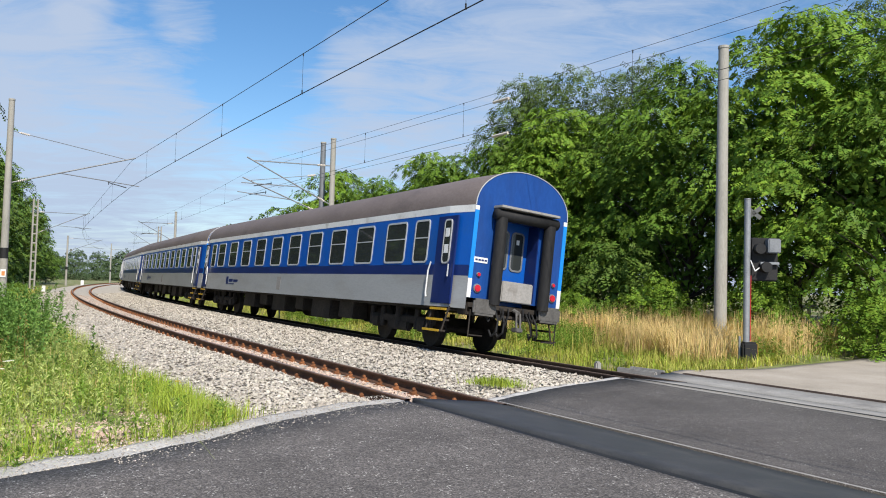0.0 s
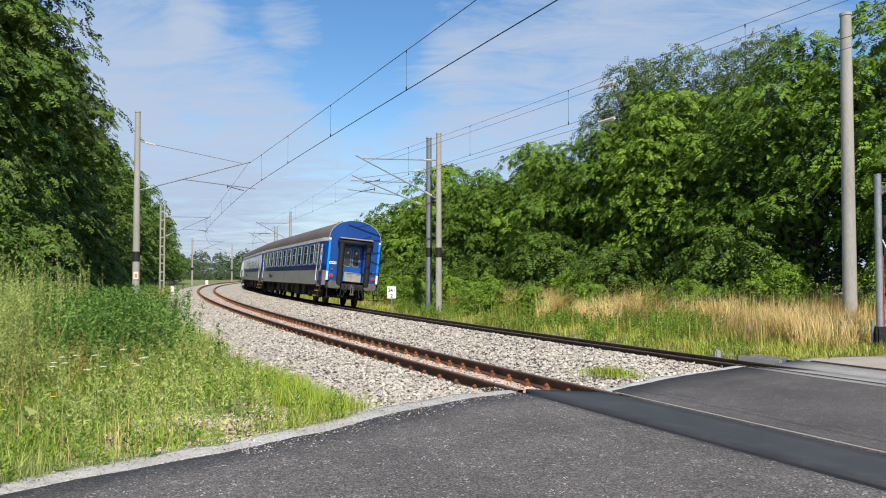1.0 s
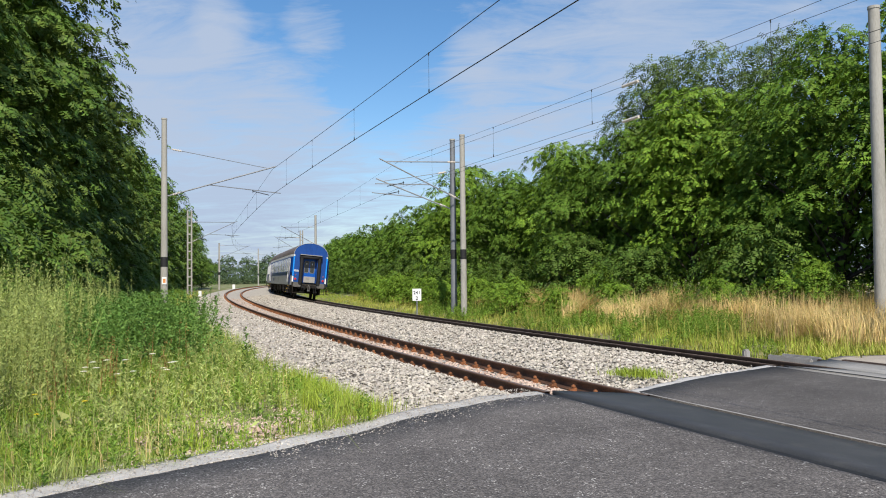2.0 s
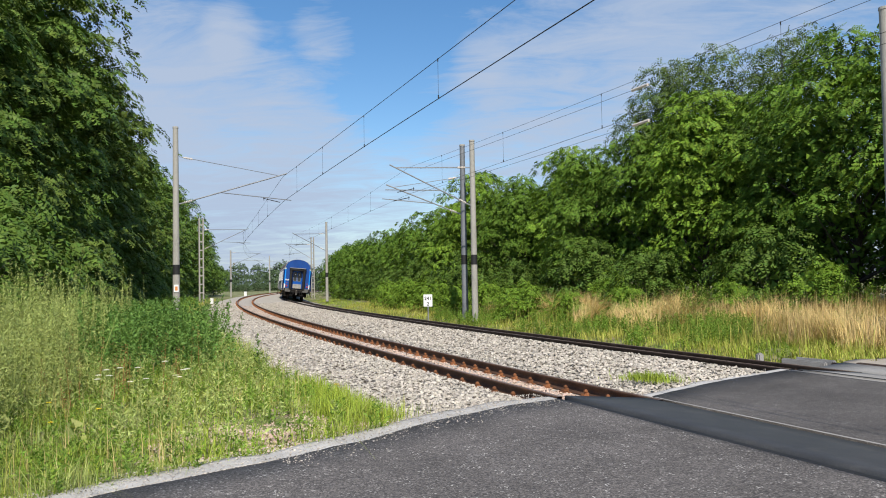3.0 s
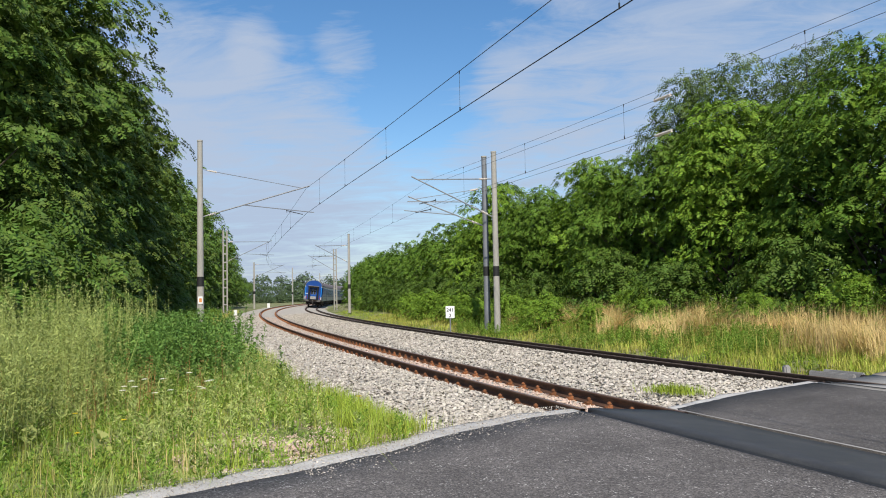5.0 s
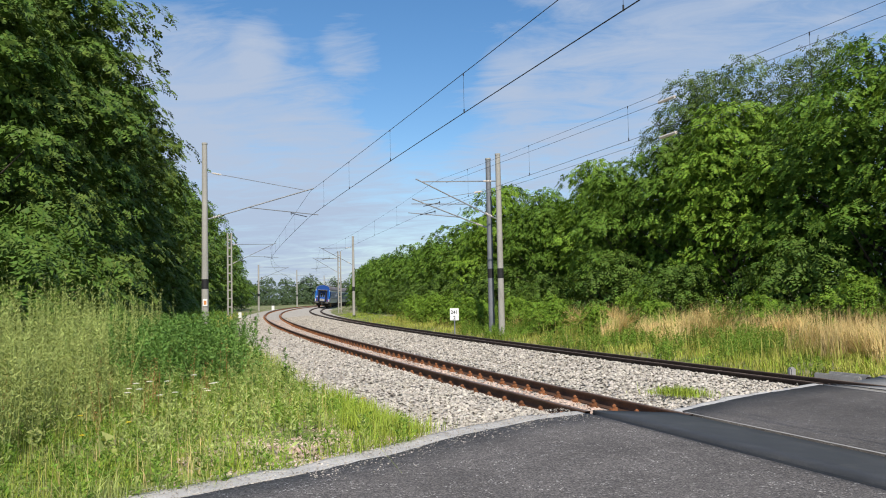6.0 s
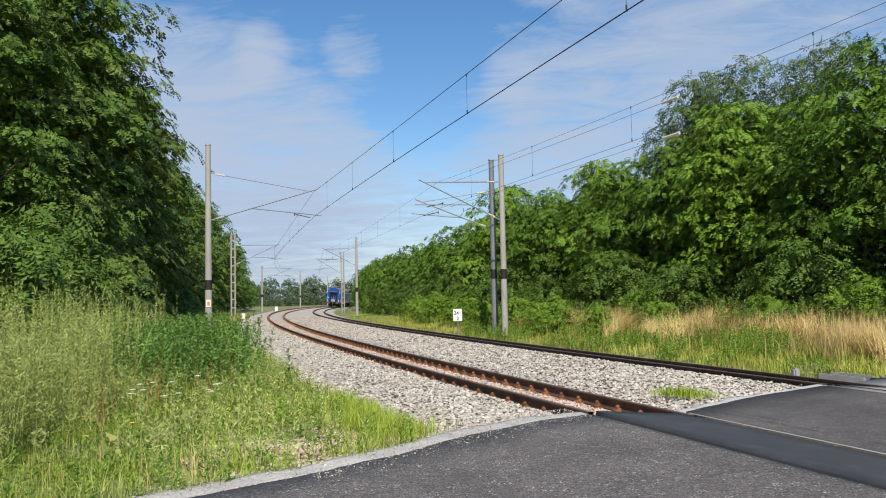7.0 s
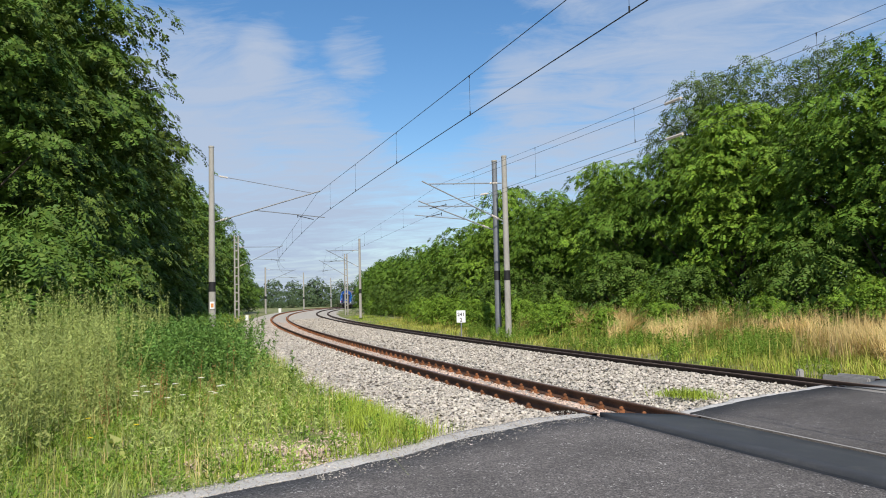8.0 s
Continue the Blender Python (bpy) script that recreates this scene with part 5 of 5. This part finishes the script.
def build_trees():
    r = random.Random(21)
    protos = {
        "robinia": build_tree("tree", "bushy green locust tree with feathery leaves", 1, 9.0, 3.5, 1.3, 40, 3800, "round", "leaf_robinia", .14, .08, 10, .34),
        "robinia2": build_tree("tree", "dense locust tree with bright feathery leaves", 2, 9.0, 3.4, 1.2, 38, 3800, "round", "leaf_bright", .14, .08, 10, .34),
        "tall": build_tree("tree", "tall slender locust tree with airy crown", 3, 12.5, 2.6, 3.0, 52, 2300, "tall", "leaf_grey", .16, .07, 8, .5, fill=.03),
        "dark": build_tree("tree", "large dark-leaved broad tree in full leaf", 4, 14.0, 4.4, .5, 62, 6000, "round", "leaf_dark", .17, .11, 8, .36, .24, fill=.45, sag=.15, size=.85),
        "dark2": build_tree("tree", "tall dense dark green tree in full leaf", 5, 14.0, 4.2, .5, 60, 6000, "tall", "leaf_mid", .17, .11, 8, .36, .24, fill=.45, sag=.15, size=.85),
        "robinia_off": build_tree("tree", "bushy locust tree farther along the line", 11, 9.0, 3.6, .3, 44, 1300, "round", "leaf_robinia", .3, .18, 6, .55),
        "dark_off": build_tree("tree", "dark broad tree farther along the line", 12, 14.0, 4.4, .4, 76, 1900, "round", "leaf_mid", .33, .2, 6, .6, .24, sag=.2, size=.75),
        "bush": build_tree("shrub", "leafy green elder shrub at the wood's edge", 6, 2.6, 1.7, .05, 34, 800, "bush", "leaf_bright", .15, .075, 7, .32, .05, "shrub"),
        "bush2": build_tree("shrub", "dark green shrub at the wood's edge", 7, 2.8, 1.9, .05, 34, 800, "bush", "leaf_mid", .15, .075, 7, .32, .05, "shrub"),
    }
    used = set()

    def put(key, s, off, k, kz=None, rz=None):
        x, y, th = line_xy(s, off)
        z = float(ground_z(np.array([s]), np.array([off]))[0]) - .1
        m = scale_pose(float(x), float(y), z, r.uniform(0, 360) if rz is None else rz, k, (kz or 1) * k)
        if key not in used:
            used.add(key)
            protos[key].matrix_basis = m
            return protos[key]
        return copy_thing(protos[key], m)

    for s, off, key, k in RIGHT_TREES:
        put(key, s + r.uniform(-.4, .4), off, k * r.uniform(.96, 1.04))
    for s, off, key, k in LEFT_TREES:
        put(key, s + r.uniform(-.4, .4), off, k * r.uniform(.96, 1.04))
    # distant wood that closes the view beyond the bend
    far = build_tree("tree", "distant green tree with haze put into its leaf colour", 9, 9.0, 4.2, .3, 60, 620, "round", "leaf_far_haze", .6, .4, 4, .7, .2, fill=.2)
    first = True
    for i in range(46):
        a = radians(-12 + i * 1.05 + r.uniform(-.4, .4))
        d = r.uniform(255, 330)
        m = scale_pose(-math.sin(a) * d, math.cos(a) * d, -1.0, r.uniform(0, 360), r.uniform(.95, 1.3))
        if first:
            far.matrix_basis, first = m, False
        else:
            copy_thing(far, m)
    for i in range(16):
        a = radians(14 + i * .8)
        d = r.uniform(222, 245)
        copy_thing(far, scale_pose(-math.sin(a) * d, math.cos(a) * d, -1.0, r.uniform(0, 360), r.uniform(.35, .5)))


def right_row(i):
    s = 6.5 + i * 4.0
    off = float(np.interp(s, [-8, 20, 60, 100, 150], [17.2, 16.6, 14.0, 12.6, 12.2])) + (i % 2) * .9
    k = float(np.interp(s, [6, 14, 22, 28, 40, 60, 120], [1.08, 1.03, .94, .86, .85, .87, .9])) + .05 * ((i * 7) % 4 - 1.5)
    return s, off, ("robinia", "robinia2", "robinia")[i % 3] if s < 52 else "robinia_off", k


RIGHT_TREES = (
    # shrubs at the edge of the wood
    [(-6 + i * 3.1, float(np.interp(-6 + i * 3.1, [-6, 20, 60, 100], [14.6, 13.4, 11.6, 10.4])) + (i % 3) * .4, ("bush", "bush2")[i % 2], .7 + .14 * ((i * 5) % 4)) for i in range(4, 32) if i > 8 or i % 3 == 1]
    # bright shrubs that reach out to the masts
    + [(s, o, "bush", k) for i, (s, o, k) in enumerate(((52, 9.9, 1.0), (48, 9.7, .9), (44.5, 9.5, 1.0), (41, 9.6, .85), (37.5, 9.6, .95), (34, 9.3, .85), (31, 9.7, .9), (28.4, 10.0, .8), (25.5, 9.7, .85), (22.5, 10.1, .7), (19.5, 10.6, .75), (16, 12.2, .8), (12.5, 13.6, .95), (9.5, 14.2, 1.05)))]
    + [right_row(i) for i in range(31)]
    # second row
    + [(-4 + i * 5.2, float(np.interp(-4 + i * 5.2, [-4, 30, 60], [22.0, 21.0, 18.0])) + (i % 2), "robinia_off", (.8, .78, .78, .78, .8, .85, .95, 1.0)[i] if i < 8 else 1.02) for i in range(2, 14)]
    + [(27.5, 17.8, "tall", 0.96), (29, 18.8, "tall", 0.92), (26, 18.6, "tall", 0.99), (23, 18.2, "tall", 0.96), (21.6, 19.2, "tall", 0.93), (19.0, 18.8, "tall", 0.9), (14, 21, "tall", 0.95), (9, 21.5, "tall", .98), (5.5, 21, "tall", 1.04), (7.5, 23.5, "tall", 1.12), (11.5, 23.0, "tall", 1.08)])
LEFT_TREES = (
    [(29, -14.4, "dark2", 1.25), (34, -14.0, "dark", 1.22), (39.5, -13.9, "dark2", 1.34), (44, -15.6, "dark", 1.4), (48.5, -13.2, "dark", 1.22), (54, -12.9, "dark2", 1.12),
     (60, -12.4, "dark", 1.08), (68, -12.2, "dark_off", 1.08), (76, -12, "dark_off", 1.08), (85, -11.6, "dark_off", 1.1), (95, -11.4, "dark_off", 1.05), (105, -11, "dark_off", 1.0), (115, -10.8, "dark_off", .95), (126, -10.5, "dark_off", .85), (136, -10.5, "dark_off", .75), (146, -10, "robinia_off", .85)]
    + [(16 + i * 4.2, -9.8 - (i % 3) * .4, ("bush2", "bush", "bush2")[i % 3], 1.15 + .2 * (i % 3)) for i in range(24)])


# ---- grass, weeds, flowers ----
def place(s, off):
    x, y, th = line_xy(s, 0)
    x, y = x + np.cos(th) * off, y + np.sin(th) * off
    return x, y, ground_z(s, off) + 0.0


def blades(name, seed, s, off, h, w, mat, label, lean=.75, flow=False):
    """Grass blades of three triangles each, bent by their weight."""
    r = np.random.RandomState(seed)
    n = len(s)
    x, y, z = place(s, off)
    a = r.uniform(0, 6.283, n)
    if flow:
        a = 6.0 * density(s, off, .45, 21.0) + r.normal(0, .7, n)
    d = np.stack([np.cos(a), np.sin(a), np.zeros(n)], 1)
    sd = np.stack([-np.sin(a), np.cos(a), np.zeros(n)], 1)
    b = np.stack([x, y, z - .02], 1)
    hh = (h * r.uniform(.3, 1.25, n))[:, None]
    ww = (w * r.uniform(.7, 1.3, n))[:, None]
    le = (np.abs(r.normal(0, lean, n)))[:, None]
    up = np.array([0, 0, 1.0])
    m1 = b + up * hh * .55 + d * hh * le * .3
    t = b + up * hh * (1 - .3 * le) + d * hh * le
    v = np.stack([b - sd * ww / 2, b + sd * ww / 2, m1 + sd * ww * .42, m1 - sd * ww * .42, t], 1).reshape(-1, 3)
    i = (np.arange(n) * 5)[:, None]
    f = np.concatenate([i + [0, 1, 2], i + [0, 2, 3], i + [3, 2, 4]], 1).reshape(-1, 3)
    ob = new(name, raw(name, v, f, M[mat]))
    return tagged(ob, label, "grass", kind="stuff")


def weeds(name, seed, s, off, h, mat, label, n_leaf=70, leaf_l=.09, leaf_w=.022, spread=.22, category="weeds", top=1.0):
    """Tall herbs: a bent stem with leaves up to a feathery tip."""
    r = np.random.RandomState(seed)
    n = len(s)
    x, y, z = place(s, off)
    b = np.stack([x, y, z - .03], 1)
    hh = np.asarray(h) * r.uniform(.65, 1.15, n)
    ln = r.normal(0, .10, (n, 2))
    u = r.beta(1.6, 1.0, (n, n_leaf))
    a = r.uniform(0, 6.283, (n, n_leaf))
    rad = spread * (1.12 - u * top) * r.uniform(.1, 1.0, (n, n_leaf)) * (hh[:, None] / np.mean(h))
    P_ = b[:, None, :] + np.stack([ln[:, None, 0] * u * u * hh[:, None] + rad * np.cos(a), ln[:, None, 1] * u * u * hh[:, None] + rad * np.sin(a), u * hh[:, None]], -1)
    ax = unit(np.stack([np.cos(a), np.sin(a), r.uniform(.0, 1.3, (n, n_leaf))], -1))
    sd = unit(np.cross(ax, r.normal(0, .5, (n, n_leaf, 3)) + [0, 0, 1.0]))
    m = n * n_leaf
    L = leaf_l * r.uniform(.6, 1.3, m) * (1.15 - .5 * u.ravel())
    v = leaf_tris(P_.reshape(-1, 3), ax.reshape(-1, 3), sd.reshape(-1, 3), L, leaf_w / leaf_l * L)
    # stems
    t = b + np.stack([ln[:, 0] * hh, ln[:, 1] * hh, hh], 1)
    q = np.stack([b + [.007, 0, 0], b - [.007, 0, 0], t], 1).reshape(-1, 3)
    q2 = np.stack([b + [0, .007, 0], b - [0, .007, 0], t], 1).reshape(-1, 3)
    v = np.concatenate([v, q, q2])
    ob = new(name, raw(name, v, tri_faces(len(v) // 3), M[mat]))
    return tagged(ob, label, category, kind="stuff")


def clear(s, off, margin=.25):
    return s > np.interp(off, EDGE_OFF + [9, 16, 40], EDGE_S + [5.6, 6.2, 7]) + margin


def density(s, off, k=.5, seed=0.0):
    return np.array([noise.noise((a * k, b * k, seed)) for a, b in zip(s, off)])


def scatter(r, n, s0, s1, o0, o1, power=1.0, margin=.3):
    s = s0 + (s1 - s0) * r.rand(n) ** power
    off = r.uniform(o0, o1, n)
    ok = clear(s, off, margin)
    return s[ok], off[ok]


def bare_share(s, o):
    """Where the verge lies bare: two stony patches near the road."""
    p = 1.8 * np.exp(-(((s - 3.45) / .7) ** 2 + ((o + 4.35) / .65) ** 2)) + 1.6 * np.exp(-(((s - 4.1) / .45) ** 2 + ((o + 3.5) / .4) ** 2))
    return np.minimum(1, p)


def build_low_plants():
    r = np.random.RandomState(77)
    # verge beside the road and the nearer track
    s, o = scatter(r, 95000, 1.0, 20, -12, -2.7, 1.7)
    d = density(s, o, .8, 1.0)
    bare = bare_share(s, o)
    ok = (d > -.6) & (r.rand(len(s)) > bare * .97) & ((o < -3.2) | (d > .05))
    s, o, d = s[ok], o[ok], d[ok]
    tall = .1 + .3 * np.clip(density(s, o, 1.7, 31.0) * 1.3 + .45, 0, 1) ** 1.4
    hue = density(s, o, .9, 35.0) + r.normal(0, .16, len(s))
    blades("verge_grass", 1, s[hue > -.08], o[hue > -.08], tall[hue > -.08], .0058, "grass", "lush green verge grass beside the road", 1.0)
    blades("verge_grass", 21, s[hue <= -.08], o[hue <= -.08], tall[hue <= -.08], .0056, "weed", "dull sage-green grass and herb blades in the verge", 1.0)
    s, o = scatter(r, 15000, 1.3, 24, -14, -2.9, 1.4)
    d = density(s, o, .8, 4.0)
    ok = (d > .02) & (r.rand(len(s)) > bare_share(s, o))
    blades("verge_grass", 2, s[ok], o[ok], .4, .005, "grass_olive", "tall olive seeding grass in the verge", .75)
    s, o = scatter(r, 5500, 1.5, 24, -14, -3.2, 1.4)
    ok = (density(s, o, .6, 7.0) > .02) & (r.rand(len(s)) > bare_share(s, o))
    blades("verge_grass", 3, s[ok], o[ok], .5, .0045, "grass_dry", "dry straw stalks among the verge grass", .35)
    # a tuft in the ballast near the road, and grass spilling on the shoulder
    s, o = 4.85 + r.normal(0, .22, 900), 1.7 + r.normal(0, .2, 900)
    ok = clear(s, o, .12)
    x = blades("grass_tuft", 4, s[ok], o[ok], .13, .008, "grass", "bright grass tuft growing in the ballast")
    x.location.z = .48
    s, o = np.concatenate([4.3 + r.normal(0, .5, 2600), 6.2 + r.normal(0, .7, 1800)]), np.concatenate([-3.05 + r.normal(0, .28, 2600), -2.95 + r.normal(0, .22, 1800)])
    ok = clear(s, o, .3)
    blades("grass_tuft", 5, s[ok], o[ok], .32, .009, "grass", "grass tufts at the foot of the ballast")
    # tall grey-green mugwort stand
    s, o = scatter(r, 260, 3.4, 18, -13.5, -5.4, 1.2)
    near = np.interp(s, [3.5, 6, 12, 19], [-6.9, -6.5, -6.1, -5.8])
    ok = o < near + .4 * density(s, o, .6, 2.0)
    s, o = s[ok], o[ok]
    per = 9
    tall = np.repeat(r.uniform(.75, 1.2, len(s)), per) * 1.72
    s, o = np.repeat(s, per) + r.normal(0, .15, len(s) * per), np.repeat(o, per) + r.normal(0, .15, len(o) * per)
    weeds("mugwort", 6, s, o, tall, "weed", "tall grey-green mugwort stand in the verge", 95, .075, .018, .15, "weeds", 1.08)
    s, o = scatter(r, 1500, 2.0, 20, -13, -3.6, 1.1)
    ok = (density(s, o, .7, 5.0) > -.1) & (r.rand(len(s)) > .97 * bare_share(s, o))
    weeds("herb", 7, s[ok], o[ok], .62, "weed", "mixed leafy wild herbs in the verge", 55, .07, .022, .2)
    s, o = scatter(r, 2600, 1.2, 22, -13, -3.2, 1.25)
    ok = r.rand(len(s)) > .95 * bare_share(s, o)
    weeds("herb", 8, s[ok], o[ok], .36, "weed_green", "low green wild herbs in the verge", 42, .06, .026, .18)
    # big soft leaves of coltsfoot near the road
    s, o = np.array([6.4, 6.7, 6.2, 4.6, 3.6, 2.6, 5.2]), np.array([-5.7, -5.4, -6.0, -7.0, -6.2, -7.5, -4.9])
    weeds("coltsfoot", 19, s, o, .4, "weed", "pale broad-leaved coltsfoot in the verge", 8, .2, .16, .25)
    # rusty dock stalks gone to seed
    s, o = scatter(r, 60, 4.5, 14, -9, -4.6, 1.0)
    weeds("dock", 22, s, o, .95, "dock", "rust-brown dock stalks gone to seed", 60, .03, .02, .06, "weeds", .6)
    # dark nettle stand by the ballast
    s, o = 13.5 + r.normal(0, 2.0, 420), np.minimum(-3.7, -5.3 + r.normal(0, .75, 420))
    weeds("nettles", 9, s, o, 1.3, "nettle", "dense dark green nettle stand", 100, .09, .042, .24)
    s, o = scatter(r, 1600, 18, 75, -10.5, -4.2, 1.1)
    weeds("herb", 10, s, o, .75, "weed_green", "green weeds along the line", 60, .12, .05, .3)
    s, o = scatter(r, 9000, 20, 90, -11, -3.4, 1.2)
    blades("verge_grass", 11, s, o, .5, .025, "grass_olive", "rough grass along the line")
    # right-hand verge: short green by the track, tall dry grass behind, leafy weeds
    s, o = scatter(r, 26000, 5, 60, GAP + 2.1, GAP + 6.5, 1.5)
    ok = density(s, o, .5, 3.0) > -.2
    blades("verge_grass", 12, s[ok], o[ok], .3, .017, "grass_olive", "mown-looking olive grass beside the far track")
    s, o = scatter(r, 12000, 5, 90, GAP + 2.2, GAP + 5, 1.4)
    blades("verge_grass", 13, s, o, .22, .016, "grass", "green grass beside the far track")
    s, o = scatter(r, 62000, 7, 30, GAP + 4.4, GAP + 9.5, 1.0)
    ok = (density(s, o, .24, 6.0) + .5 * density(s, o, .9, 8.0)) > -.2 + .3 * np.clip((GAP + 5.6 - o) / 1.5, 0, 1)
    blades("dry_grass", 14, s[ok], o[ok], 1.0, .010, "grass_dry", "tall straw-coloured dry grass", 1.05, True)
    s, o = scatter(r, 5500, 7, 60, GAP + 3.6, GAP + 9, 1.2)
    blades("verge_grass", 15, s, o, .75, .013, "grass_olive", "tall olive grass among the dry grass", .3)
    s, o = scatter(r, 1900, 6.5, 34, GAP + 2.6, GAP + 6.8, 1.1)
    ok = density(s, o, .35, 11.0) > .02
    weeds("herb", 16, s[ok], o[ok], .6, "weed_green", "leafy green weeds in the far verge", 55, .085, .04, .28)
    s, o = scatter(r, 700, 7, 70, GAP + 7.5, GAP + 11, 1.0)
    weeds("herb", 17, s, o, 1.2, "weed_green", "tall weeds at the foot of the wood", 70, .13, .06, .35)
    s, o = scatter(r, 6000, 5.9, 13, GAP + 2.6, GAP + 14, 1.0)
    blades("verge_grass", 18, s, o, .35, .014, "grass", "green grass round the crossing signal")
    # flowers
    for seed, cs, co, n, mt, nm in ((1, 6.8, -5.5, 13, "petal", "white daisy heads in the verge"), (2, 13, -3.9, 12, "petal", "small white flowers by the ballast"), (3, 3.6, -6.3, 3, "petal_yellow", "few small yellow flowers")):
        q = np.random.RandomState(seed + 40)
        s, o = cs + q.normal(0, .45, n), co + q.normal(0, .35, n)
        x, y, z = place(s, o)
        bm = B()
        for a, b, c in zip(x, y, z):
            hz = c + q.uniform(.35, .6)
            big = 1.7 if seed == 1 else 1.0
            for k in range(9):
                w = k * 6.283 / 9
                bmesh.ops.create_cube(bm, size=1, matrix=Matrix.Translation((a + .017 * big * math.cos(w), b + .017 * big * math.sin(w), hz)) @ pose(0, 0, 0, 0, 12, math.degrees(w)) @ Matrix.Diagonal((.02 * big, .009 * big, .003, 1)))
        ob = new("wildflowers", link_mesh("wildflowers", bm, M[mt]))
        tagged(ob, nm, "flowers", kind="stuff")


# ---- build ----
build_ground()
build_road()
build_bed()
build_overhead()
build_signs()
build_train()
build_trees()
build_low_plants()
build_tracks()
build_ballast()
motions()
